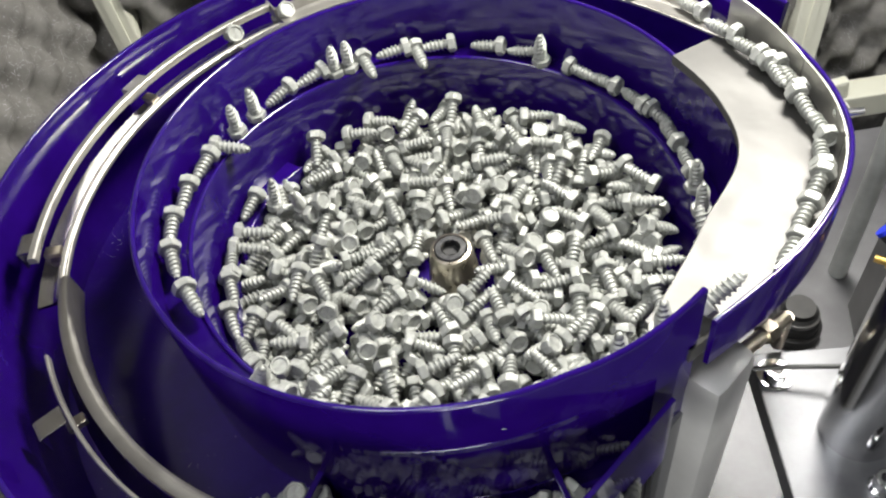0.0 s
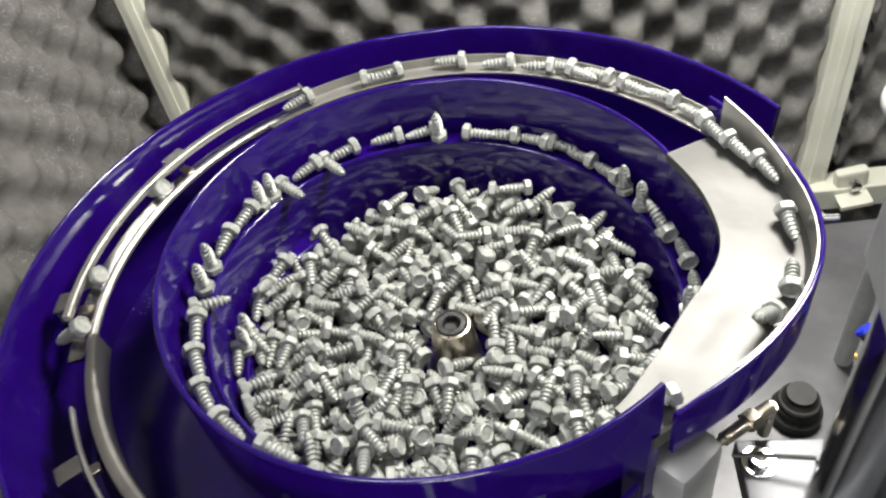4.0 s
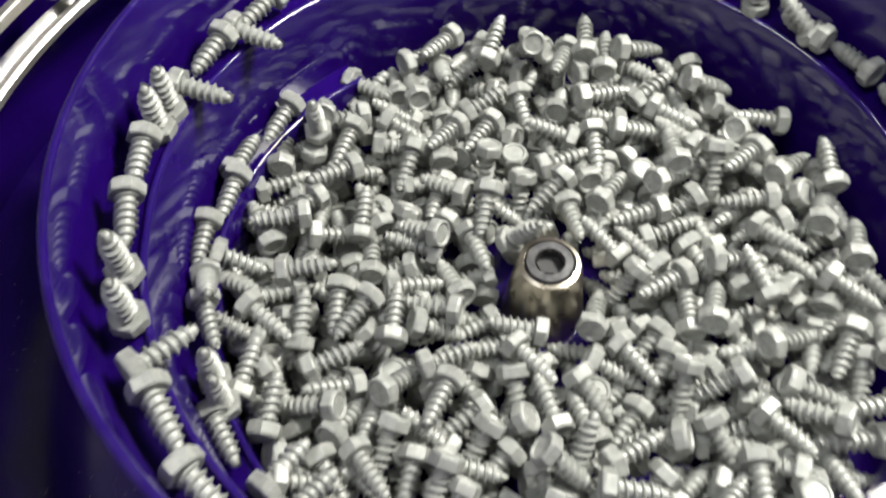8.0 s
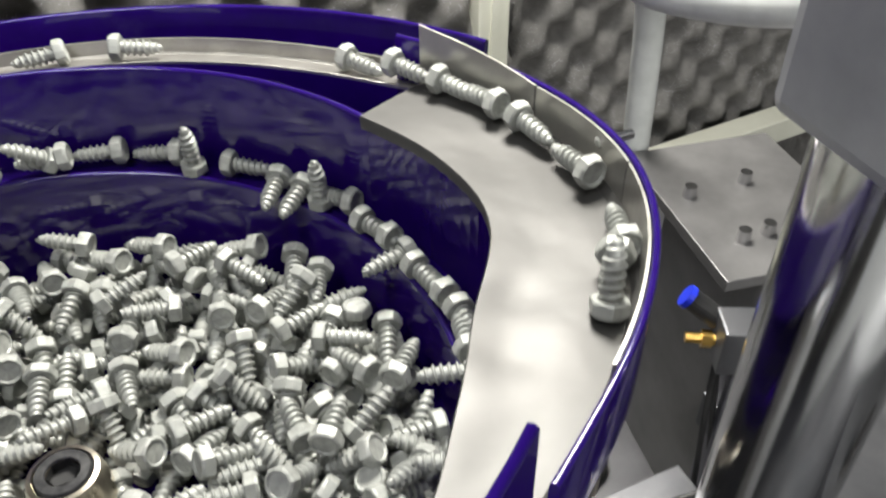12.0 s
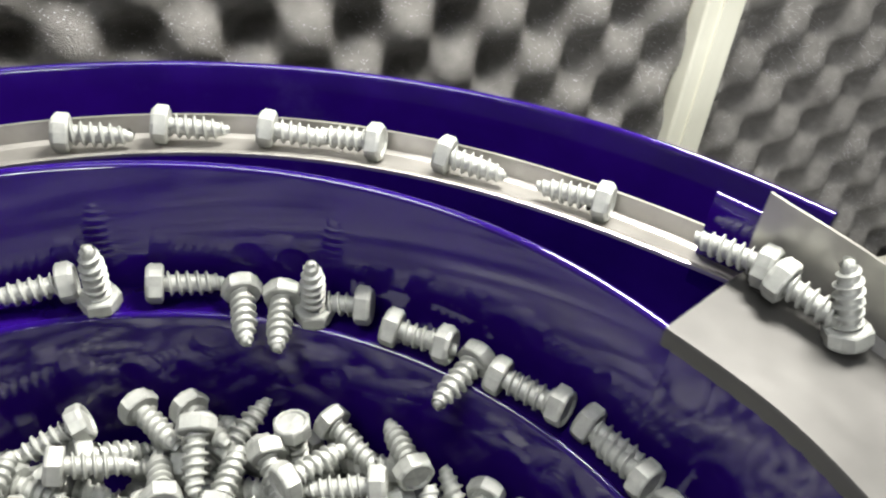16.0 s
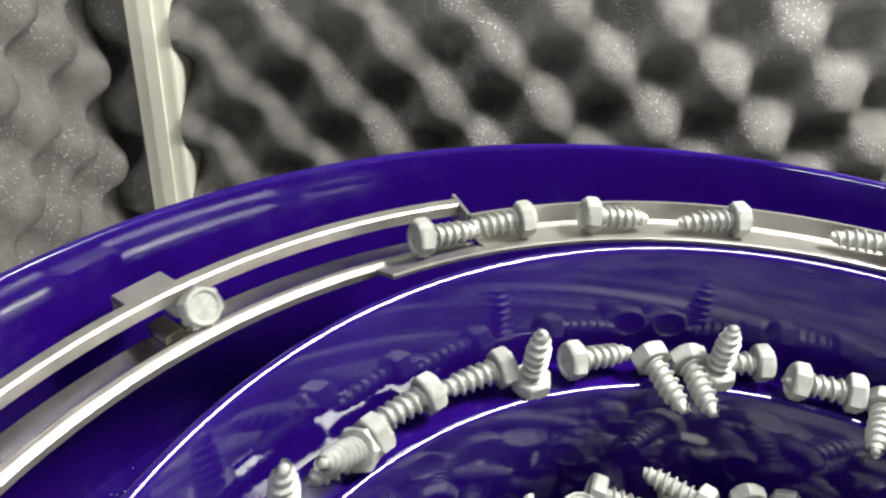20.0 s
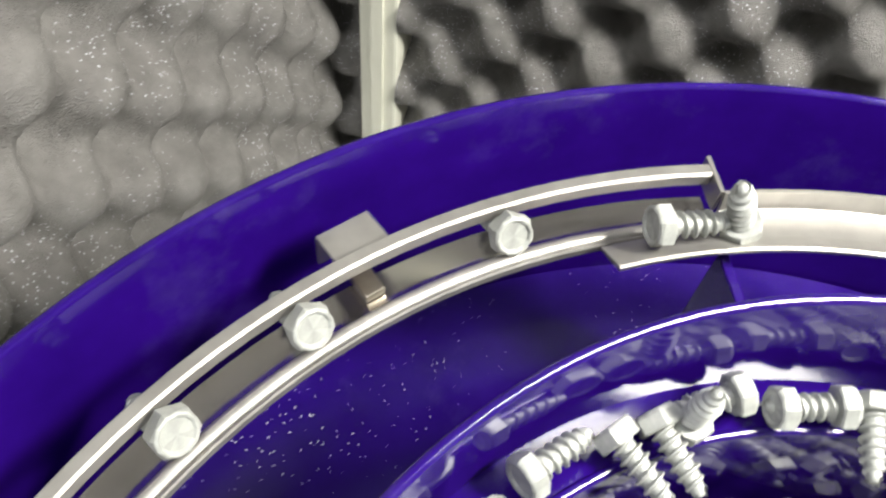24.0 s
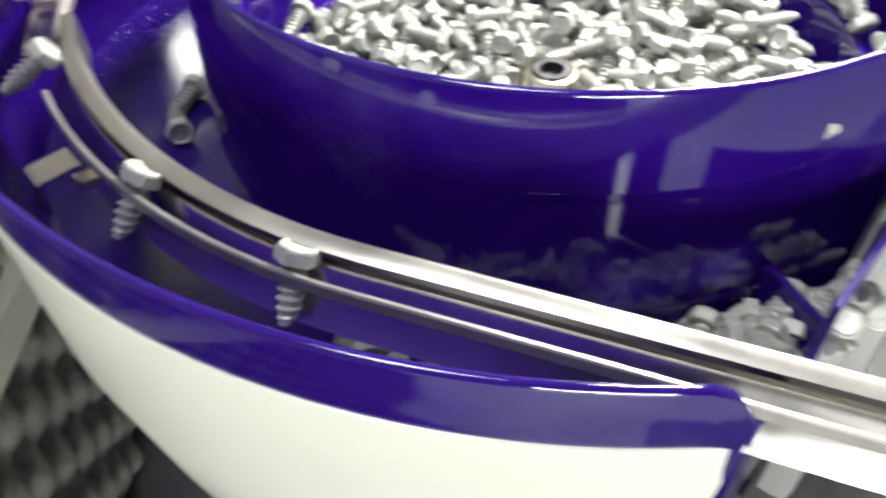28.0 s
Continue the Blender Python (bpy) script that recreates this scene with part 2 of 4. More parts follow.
def lathe(outline, seg=32):
    """Revolves (radius, height) pairs round z."""
    bm = bmesh.new()
    rings = []
    for r, z in outline:
        rings.append([bm.verts.new((r * math.cos(2 * math.pi * i / seg), r * math.sin(2 * math.pi * i / seg), z)) for i in range(seg)] if r > 1e-6 else [bm.verts.new((0, 0, z))])
    for p, q in zip(rings, rings[1:]):
        for i in range(seg):
            j = (i + 1) % seg
            vs = [p[i % len(p)], p[j % len(p)], q[j % len(q)], q[i % len(q)]]
            vs = list(dict.fromkeys(vs))
            if len(vs) > 2:
                bm.faces.new(vs)
    return bm


def tube_along(points, radius, seg=12):
    """A round tube along a list of points."""
    bm = bmesh.new()
    pts = [Vector(p) for p in points]
    rings = []
    up = Vector((0.3, 0.2, 0.9))
    for i, p in enumerate(pts):
        d = (pts[min(i + 1, len(pts) - 1)] - pts[max(i - 1, 0)]).normalized()
        u = d.cross(up).normalized()
        v = d.cross(u)
        rings.append([bm.verts.new(p + radius * (u * math.cos(2 * math.pi * k / seg) + v * math.sin(2 * math.pi * k / seg))) for k in range(seg)])
    for a, b in zip(rings, rings[1:]):
        for k in range(seg):
            j = (k + 1) % seg
            bm.faces.new((a[k], a[j], b[j], b[k]))
    bm.faces.new(rings[0][::-1])
    bm.faces.new(rings[-1])
    return bm


def bezier_points(p0, p1, p2, p3, n=24):
    out = []
    for i in range(n + 1):
        t = i / n
        out.append(Vector(p0) * (1 - t) ** 3 + Vector(p1) * 3 * t * (1 - t) ** 2 + Vector(p2) * 3 * t * t * (1 - t) + Vector(p3) * t ** 3)
    return out


# ---- the bowl: plan ----
OUT_C = (-0.0087, -0.0055)
FLOOR_Z = -0.040
PAN_Z = 0.0665
TAU = 2 * math.pi
A_TIP, A_SLOT = radians(22), radians(307.4)


def rim_r(a):
    return 0.155 - 0.0008 * (a - 2.5) - 0.006 * max(0.0, 1.0 - a) ** 2


def rim_z(a):
    return 0.0791 + 0.0061 * (a - 2.5) + 0.010 * max(0.0, (a - radians(285)) / radians(22)) ** 2


def edge_r(a):
    if a < 0:
        return 0.1395 + 0.0042 * a
    return 0.1395 - 0.0009 * a + max(0.0, a - 3.4) * 0.0062


def ledge_z(a):
    if a < 0:
        return 0.0158 + 0.0035 * a
    return 0.0158 + 0.0105 * min(a, 3.3) + max(0.0, a - 3.3) * 0.0086


def shift(a):
    """How far the outer ring's axis lies from the bowl's, along an angle."""
    return OUT_C[0] * math.cos(a) + OUT_C[1] * math.sin(a)


def outer_r(a):
    return 0.2386 - 0.0021 * (a - 2.5)


def outer_z(a):
    return 0.0737 - 0.0022 * (a - 2.5) - 0.0025 * math.cos(a) - 0.0093 * math.sin(a)


def eased(table, a):
    """A smooth line through (degrees, value) pairs."""
    d = math.degrees(a)
    return float(np.mean(np.interp([d - 3, d - 1.5, d, d + 1.5, d + 3], [p[0] for p in table], [p[1] for p in table])))


def bead(r0, r1, top):
    """The rounded upper edge of a sheet between two radii."""
    h = (r1 - r0) / 2
    return [((r0 + r1) / 2 - h * math.cos(math.pi * i / 6), top - h + h * math.sin(math.pi * i / 6)) for i in range(7)]


bowl = thing("feeder_bowl", "violet enamelled vibratory bowl feeder with steel tracks and a spiral ledge", "parts feeder")


def build_bowl():
    # floor dished up to the hub
    part("bowl_floor", lathe([(0.0, FLOOR_Z + 0.002), (0.02, FLOOR_Z + 0.002), (0.13, FLOOR_Z), (0.15, FLOOR_Z), (0.15, FLOOR_Z - 0.004), (0.0, FLOOR_Z - 0.004)], 72), PURPLE, bowl, smooth=True)

    # the wall round the bowl: rises with the spiral and ends free at the slot
    def wall(a):
        r, z = rim_r(a), rim_z(a)
        r += max(0.0, a - radians(285)) * 0.018
        return [(r, -0.03)] + bead(r, r + 0.003, z) + [(r + 0.003, -0.03)]
    part("bowl_wall", sweep(span(A_TIP, A_SLOT), wall), PURPLE, bowl, smooth=True)

    # the low part of the wall that carries the pan
    def wall_low(a):
        r = pan_edge(a)
        return [(r, -0.03), (r, PAN_Z - 0.002), (r + 0.0025, PAN_Z - 0.002), (r + 0.0025, -0.03)]
    part("bowl_wall", sweep(span(A_SLOT - TAU, A_TIP), wall_low), PURPLE, bowl)

    # spiral ledge with its skirt
    def ledge(a):
        r, z, w = edge_r(a), ledge_z(a), 0.1565
        zb = max(FLOOR_Z, -0.028)
        return [(r, zb)] + bead(r, r + 0.003, z + 0.0003) + [(w, z - 0.0042), (w, z - 0.008), (r + 0.003, z - 0.006), (r + 0.003, zb)]
    part("spiral_ledge", sweep(span(-3.9, 5.35), ledge), PURPLE, bowl, "violet enamelled spiral ledge", smooth=True)

    # steel lining of the ledge where it runs out on to the pan
    def lining(a):
        r, z = edge_r(a), ledge_z(a) + 0.0004
        return [(r + 0.0002, z - 0.0006), (r + 0.0002, z + 0.0006), (0.1535, z - 0.0004), (0.1535, z - 0.0014)]
    part("ledge_lining", sweep(span(4.5, 5.36), lining), RAIL, bowl, "bare steel lining of the ledge")

    # trough outside the wall, cut off by a straight end wall at the front
    def trough(a):
        r = min(0.2235 + shift(a), end_r(a) if a > 4.3 else 9.0)
        return [(0.153, -0.012), (r, -0.010), (r, -0.014), (0.153, -0.016)]
    part("return_trough", sweep(span(radians(15), radians(302)), trough), DUSTY, bowl, smooth=False)
    d = Vector((-0.769, -0.639, 0))
    for u0, u1, top in ((0.0, 0.088, 0.051), (0.088, 0.112, 0.024), (0.112, 0.135, 0.051)):
        u = (u0 + u1) / 2
        m = Matrix.Translation((0.087 + u * d.x, -0.1437 + u * d.y, (top - 0.009) / 2)) @ Matrix.Rotation(math.atan2(d.y, d.x), 4, "Z")
        part("trough_end_wall", box(bmesh.new(), m, u1 - u0, 0.0025, top + 0.009, 0.0006), PURPLE, bowl)
    # radial ribs that stiffen the trough
    for deg, r0, r1, top in ((-77.5, 0.1555, 0.186, 0.016), (-118.0, 0.1555, 0.19, 0.019), (118.0, 0.1565, 0.186, 0.052)):
        m = Matrix.Rotation(radians(deg), 4, "Z") @ Matrix.Translation(((r0 + r1) / 2, 0, (top - 0.012) / 2))
        part("rib", box(bmesh.new(), m, r1 - r0, 0.003, top + 0.012, 0.0005), PURPLE, bowl)

    # outer wall and drum
    def outer(a):
        r, z = outer_r(a), outer_z(a) - 0.012 * max(0.0, (a - radians(263.3)) / radians(2.7)) ** 2
        return [(r - 0.017, -0.02)] + bead(r - 0.003, r, z) + [(r - 0.002, z - 0.025), (r - 0.009, -0.02)]
    part("outer_wall", sweep(span(radians(22), radians(266), 1.5), outer, OUT_C), PURPLE, bowl, smooth=True)

    def drum(a):
        r, z = outer_r(a), outer_z(a)
        return [(r - 0.034, -0.125), (r - 0.019, -0.075), (r - 0.008, -0.02), (r - 0.0024, z - 0.023), (r - 0.0012, z - 0.0235), (r - 0.0065, -0.02), (r - 0.0175, -0.075), (r - 0.0325, -0.125)]
    part("drum_skirt", sweep(span(radians(22), radians(266)), drum, OUT_C), WHITE, bowl, "ivory painted drum below the violet rim", smooth=True)


def end_r(a):
    # distance of the straight end wall from the axis
    return 0.1661 / max(0.2, 0.639 * math.cos(a) - 0.769 * math.sin(a))


PAN_EDGE = [(-53, 0.1395), (-44, 0.1363), (-38, 0.1361), (-32, 0.1367), (-26, 0.1380), (-20, 0.1428), (-14, 0.1495), (-8, 0.1548), (-2, 0.1565), (10, 0.1562), (18, 0.1547), (22, 0.1544)]
PAN_OUT = [(-53, 0.1635), (-50, 0.1650), (-44, 0.1690), (-38, 0.1750), (-32, 0.1815), (-26, 0.1878), (-20, 0.1940), (-14, 0.1987), (-8, 0.2012), (-2, 0.2014), (4, 0.2007), (10, 0.1995), (16, 0.1978), (23, 0.1952)]


def pan_edge(a):
    # inner edge of the steel pan, from the slot round to the tip
    return eased(PAN_EDGE, a)


def pan_out(a):
    return eased(PAN_OUT, a)


def build_pan():
    a0, a1 = A_SLOT - TAU, A_TIP

    # hammered sheet: two deep hollows and shallower ones round them
    dents = ((0.139, -0.058, 0.011, 0.0022), (0.124, -0.075, 0.012, 0.0020), (0.158, -0.047, 0.016, 0.0010), (0.150, -0.015, 0.018, 0.0010), (0.170, 0.012, 0.016, 0.0008), (0.108, -0.105, 0.016, 0.0009))

    def pan(a):
        r0, r1 = pan_edge(a), pan_out(a)
        top = []
        for i in range(13):
            r = r0 + (r1 - 0.004 - r0) * i / 12
            x, y = r * math.cos(a), r * math.sin(a)
            low = sum(d * math.exp(-((x - u) ** 2 + (y - v) ** 2) / (w * w)) for u, v, w, d in dents)
            top.append((r, PAN_Z - 0.001 * i / 12 - low * math.sin(math.pi * (0.08 + 0.84 * i / 12))))
        return [(r0 - 0.0005, PAN_Z - 0.001)] + top + [(r1, PAN_Z + 0.003), (r1, PAN_Z - 0.007), (r0, PAN_Z - 0.006)]
    part("steel_pan", sweep(span(a0 - 0.03, a1 + 0.02, 1.5), pan), STEEL, bowl, "polished sheet steel pan with hammered dents", smooth=True)

    def wall(a):
        r = pan_out(a)
        k = (a - a0) / (a1 - a0)
        z = 0.082 + 0.003 * math.sin(k * math.pi)
        return [(r, 0.05)] + bead(r, r + 0.0025, z + 0.001) + [(r + 0.0025, 0.05)]
    part("pan_wall", sweep(span(a0 + 0.03, a1 + 0.1, 1.5), wall), PURPLE, bowl, smooth=True)

    def liner(a):
        r = pan_out(a)
        k = (a - a0) / (a1 - a0)
        z = 0.0818 + 0.003 * math.sin(min(1.0, k) * math.pi) + 0.008 * max(0.0, (k - 0.78) / 0.22)
        return [(r - 0.0014, PAN_Z + 0.001), (r - 0.0014, z), (r - 0.0004, z), (r - 0.0004, PAN_Z + 0.001)]
    cuts = [a0 + 0.25, a0 + 0.72, a0 + 1.02, a1 + 0.03]
    for p, q in zip(cuts, cuts[1:]):
        part("liner_sheet", sweep(span(p + 0.002, q - 0.002, 1.5), liner), LINER, bowl, "sheet steel liner inside the pan wall")


A_EXIT = radians(241)
RAIL_R = 0.1965


def rail_at(a):
    """Point of the rails' centre line, its outward and forward directions; beyond the exit it runs straight."""
    b = min(a, A_EXIT)
    o, t = Vector((math.cos(b), math.sin(b), 0)), Vector((-math.sin(b), math.cos(b), 0))
    return Vector((*OUT_C, 0)) + o * RAIL_R + t * (max(0.0, a - A_EXIT) * RAIL_R), o, t


def rail_z(a):
    return 0.0582 + 0.001 * (a - 2.6)


def sweep_rail(angles, profile):
    bm = bmesh.new()
    rings = []
    for a in angles:
        p, o, t = rail_at(a)
        rings.append([bm.verts.new(p + o * r + Vector((0, 0, rail_z(a) + z))) for r, z in profile(a)])
    n = len(rings[0])
    for p, q in zip(rings, rings[1:]):
        for i in range(n):
            j = (i + 1) % n
            bm.faces.new((p[i], p[j], q[j], q[i]))
    bm.faces.new(rings[0][::-1])
    bm.faces.new(rings[-1])
    return bm


def lip_r(a):
    return 0.179 + 0.0075 * math.exp(-(a - radians(22)) / radians(14)) + 0.0031 * max(0.0, a - 1.6)


def gutter_z(a):
    return 0.0615 + 0.004 * math.exp(-max(0.0, a - radians(22)) / radians(16))


def build_tracks():
    # steel gutter along the far side
    def gutter(a):
        r, z = lip_r(a), gutter_z(a)
        b = 0.1975 + 0.005 * math.exp(-(a - radians(22)) / radians(12))
        return [(r, z - 0.0012), (r, z), (r + 0.0008, z + 0.0002), (r + 0.006, z - 0.0022), (b - 0.0035, z - 0.0036), (b - 0.0012, z - 0.003), (b, z + 0.0030), (b + 0.001, z + 0.0030), (b, z - 0.0046), (r + 0.006, z - 0.0036)]
    part("steel_gutter", sweep(span(radians(20), radians(118)), gutter), RAIL, bowl, "bright steel gutter with a raised back")

    def tongue(a):
        r, z = lip_r(a), gutter_z(a)
        return [(r, z - 0.0012), (r, z), (r + 0.0008, z + 0.0002), (r + 0.010, z - 0.0042), (r + 0.010, z - 0.0054)]
    part("gutter_tongue", sweep(span(radians(118), radians(129)), tongue), RAIL, bowl)
    part("gutter_stop", box(bmesh.new(), Matrix.Rotation(radians(118.2), 4, "Z") @ Matrix.Translation((0.2045, 0, 0.0605)), 0.013, 0.0012, 0.0085), RAIL, bowl)

    # lower rail: a rolled edge with a narrow lip on its inner side
    rod_line = [(-0.0018 + 0.0024 * math.cos(radians(d)), -0.0040 + 0.0026 * math.sin(radians(d))) for d in range(215, -46, -20)]
    part("lower_rail", sweep_rail(span(radians(115), radians(190)), lambda a: rod_line), POLISHED, bowl, "rounded steel lower rail", smooth=True)
    part("rail_lip", sweep_rail(span(radians(117), radians(190)), lambda a: [(-0.0053, -0.0042), (-0.0053, -0.0018), (-0.0048, -0.0013), (-0.0040, -0.0018), (-0.0040, -0.0042)]), RAIL, bowl)
    part("channel_plate", sweep_rail(span(radians(115), radians(190)), lambda a: [(0.0006, -0.0052), (0.0026, -0.0066), (0.0045, -0.0072), (0.0120, -0.0075), (0.0120, -0.0092), (0.0006, -0.0092)]), MIRROR, bowl, "worn bright steel channel below the rails", smooth=True)
    part("upper_rail", sweep_rail(span(radians(115.6), radians(184)), lambda a: [(0.0084, 0.0030), (0.0086, 0.0066), (0.0094, 0.0072), (0.0124, 0.0072), (0.0128, 0.0066), (0.0128, 0.0030)]), RAIL, bowl, "flat steel upper rail")
    # past the split: a bent guard strip inside, a floor strip between and a thin round rail outside
    far = radians(241 + 78)
    part("lower_rail", sweep_rail(span(radians(190), far), lambda a: [(-0.0050, -0.010), (-0.0050, -0.0030), (-0.0044, -0.0022), (-0.0026, -0.0022), (-0.0020, -0.0030), (-0.0014, -0.0115), (0.0050, -0.0205), (0.0044, -0.0212), (-0.0030, -0.0195)]), MIRROR, bowl, "worn mirror-bright steel lower rail", smooth=True)
    part("outer_rail", sweep_rail(span(radians(201), far), lambda a: [(0.0052, -0.0035), (0.0052, 0.0), (0.0057, 0.0006), (0.0066, 0.0006), (0.0071, 0.0), (0.0071, -0.0035)]), RAIL, bowl, "thin steel outer rail")

    def guard(a):
        k = max(0.0, min(1.0, (a - radians(188)) / radians(9)))
        return [(-0.0098, -0.013), (-0.0088 - 0.001 * k, 0.0015), (-0.0080, 0.0036), (-0.0068, 0.0038), (-0.0034 + 0.0006 * k, 0.0020), (-0.0038, 0.0013), (-0.0069, 0.0028), (-0.0084, 0.0010), (-0.0090, -0.013)]
    part("guard_strip", sweep_rail(span(radians(188), far), guard), STRIP, bowl, "bright bent steel guard strip", smooth=True)

    # brackets that carry the rails: a bent tab over the trough, a foot and a lug
    for deg, r, hi, wide in ((146.0, 0.2185, 0.0600, 0.016), (181.3, 0.2200, 0.0622, 0.014), (210.6, 0.2215, 0.0545, 0.011)):
        m = Matrix.Rotation(radians(deg), 4, "Z")
        bm = box(bmesh.new(), m @ Matrix.Translation((r, 0, hi)) @ pose(0, 0, 0, 0, 6, 0), 0.013, wide, 0.0012, 0.0003)
        box(bm, m @ Matrix.Translation((r + 0.0068, 0.0, hi - 0.0065)), 0.0012, wide, 0.012, 0.0003)
        b = part("bracket", bm, RAIL if deg < 160 else MIRROR, bowl, "bent steel bracket carrying the rails")
        part("lug", box(bmesh.new(), m @ Matrix.Translation((r - 0.0085, 0.002, hi - 0.0075)), 0.009, 0.006, 0.003, 0.0004), NICKEL, b)


build_bowl()
build_pan()
build_tracks()


def build_hub():
    hub = thing("hub_bolt", "nickel cone hub clamped by a dark socket bolt", "bolt")
    part("cone", lathe([(0.0175, FLOOR_Z), (0.0172, FLOOR_Z + 0.004), (0.0130, -0.004), (0.0120, -0.0012), (0.0104, -0.0008), (0.0102, -0.0065), (0.0, -0.0065)], 40), NICKEL, hub, smooth=True)
    bm = lathe([(0.0098, -0.0045), (0.0098, -0.0012), (0.0091, 0.0), (0.0060, 0.0), (0.0056, -0.0006)] , 36)
    part("bolt_head", bm, BLACK_OXIDE, hub, "black socket bolt head", smooth=False)
    bm = bmesh.new()
    r = [bm.verts.new((0.0057 * math.cos(math.pi / 3 * i), 0.0057 * math.sin(math.pi / 3 * i), z)) for z in (-0.0006, -0.0045) for i in range(6)]
    for i in range(6):
        j = (i + 1) % 6
        bm.faces.new((r[i], r[j], r[6 + j], r[6 + i]))
    bm.faces.new(r[6:])
    # the rubber's near-black only stands in for shade inside the steel socket
    part("hex_socket", bm, RUBBER, hub, "hexagon socket with its shade painted black")


build_hub()


# ---- screws ----
BIG = 1.05


def screw_mesh():
    """A hexagon-headed tapping screw along z, 24 mm long, head first."""
    verts, faces = [], []
    R = 0.0060
    # dished top, a round chamfer above and below the six flats
    rings = [(0.0038, 0.0007), (0.0043, 0.0001), (0.0048, 0.0), (0.0053, 0.0004), (R, 0.0012), (R, 0.0044), (0.0052, 0.0049), (0.0030, 0.0050), (0.0015, 0.0051)]
    seg = 12
    for r, z in rings:
        for i in range(seg):
            a = 2 * math.pi * i / seg
            k = 1.0 if i % 2 == 0 else (math.cos(math.pi / 6) if r > 0.0055 else 1.0)
            verts.append((r * k * math.cos(a), r * k * math.sin(a), z))
    verts.append((0, 0, 0.0007))
    c = len(verts) - 1
    for i in range(seg):
        faces.append((c, (i + 1) % seg, i))
    for k in range(len(rings) - 1):
        for i in range(seg):
            j = (i + 1) % seg
            faces.append((k * seg + i, k * seg + j, (k + 1) * seg + j, (k + 1) * seg + i))
    flat = len(faces)
    # thread: thin flat-crested ridges on a thick core, run out to a blunt pilot point
    n, pitch, turns = 12, 0.0027, 6
    base = len(verts)
    total = n * turns + 1
    for q in range(total):
        z = 0.0048 + q / n * pitch
        k = max(0.0, (z - 0.0158) / 0.0052)
        a = 2 * math.pi * q / n
        for r, dz in ((0.0037 - 0.0014 * k, 0.0), (0.0037 - 0.0014 * k, 0.13), (0.0026 - 0.0010 * k, 0.34), (0.0025 - 0.0010 * k, 0.82)):
            verts.append((r * math.cos(a), r * math.sin(a), z + pitch * dz))
    for q in range(total - 1):
        b = base + 4 * q
        for c in range(3):
            faces.append((b + c, b + 4 + c, b + 5 + c, b + 1 + c))
        if q + n + 1 < total:
            e = base + 4 * (q + n)
            faces.append((b + 3, b + 7, e + 4, e))
    core = len(verts)
    for z, r in ((0.0045, 0.0026), (0.0160, 0.0024), (0.0208, 0.0016), (0.0222, 0.0012)):
        for i in range(8):
            verts.append((r * math.cos(math.pi / 4 * i), r * math.sin(math.pi / 4 * i), z))
    verts.append((0, 0, 0.0225))
    for i in range(8):
        j = (i + 1) % 8
        for k in (0, 8, 16):
            faces.append((core + k + i, core + k + j, core + k + 8 + j, core + k + 8 + i))
        faces.append((core + 24 + i, core + 24 + j, core + 32))
    me = bpy.data.meshes.new("screw")
    me.from_pydata([(x * BIG, y * BIG, z * BIG) for x, y, z in verts], [], faces)
    me.polygons.foreach_set("use_smooth", [i >= flat for i in range(len(faces))])
    me.materials.append(ZINC)
    me.update()
    # crisp crests and roots along the thread
    for e in me.edges:
        v, w = e.vertices
        if base <= min(v, w) and max(v, w) < core and abs(v - w) == 4:
            e.use_edge_sharp = True
    return me


SCREW = screw_mesh()
BALLS = [(0.0022 * BIG, 0.0052 * BIG), (0.0068 * BIG, 0.0034 * BIG), (0.0105 * BIG, 0.0034 * BIG), (0.0145 * BIG, 0.0033 * BIG), (0.0195 * BIG, 0.0021 * BIG)]


def heap_poses(count, r_in, r_out, floor, seed, tries=10, dish=0.0):
    """Drops screws one by one on to those that lie there already and returns their poses."""
    rng = np.random.default_rng(seed)
    bx, br = np.zeros((0, 3)), np.zeros(0)
    offs, rad = np.array([b[0] for b in BALLS]), np.array([b[1] for b in BALLS])
    out = []
    for _ in range(count):
        best = None
        for _t in range(tries):
            r = math.sqrt(rng.uniform(r_in ** 2, r_out ** 2))
            a = rng.uniform(0, TAU)
            yaw = rng.uniform(0, TAU)
            tilt = rng.normal(0, 0.28) if rng.random() < 0.8 else rng.normal(0, 0.8)
            d = np.array([math.cos(yaw) * math.cos(tilt), math.sin(yaw) * math.cos(tilt), math.sin(tilt)])
            o = np.array([r * math.cos(a), r * math.sin(a), 0.0]) - d * 0.0115
            p = o + offs[:, None] * d
            rr = np.hypot(p[:, 0], p[:, 1])
            if rr.max() > r_out + 0.006 or rr.min() < r_in:
                continue
            z = float(np.max(floor + rad - p[:, 2]))
            if len(bx):
                near = np.hypot(bx[:, 0] - p[2, 0], bx[:, 1] - p[2, 1]) < 0.031
                q, qr = bx[near], br[near]
                if len(q):
                    dd = (p[:, None, 0] - q[None, :, 0]) ** 2 + (p[:, None, 1] - q[None, :, 1]) ** 2
                    s = (rad[:, None] + qr[None, :]) ** 2 * 0.80 - dd
                    top = np.where(s > 0, q[None, :, 2] + np.sqrt(np.maximum(s, 0)) - p[:, None, 2], -1)
                    z = max(z, float(top.max()))
            crown = float((p[:, 2] + z).mean()) - dish * (r / r_out) ** 2
            if best is None or crown < best[0]:
                best = (crown, p + [0, 0, z], o + [0, 0, z], d)
        if best is None:
            continue
        bx, br = np.vstack([bx, best[1]]), np.concatenate([br, rad])
        spin = rng.uniform(0, TAU)
        q = Vector(best[3]).to_track_quat("Z", "Y").to_matrix().to_4x4() @ Matrix.Rotation(spin, 4, "Z")
        out.append((best[0], Matrix.Translation(Vector(best[2])) @ q))
    return out


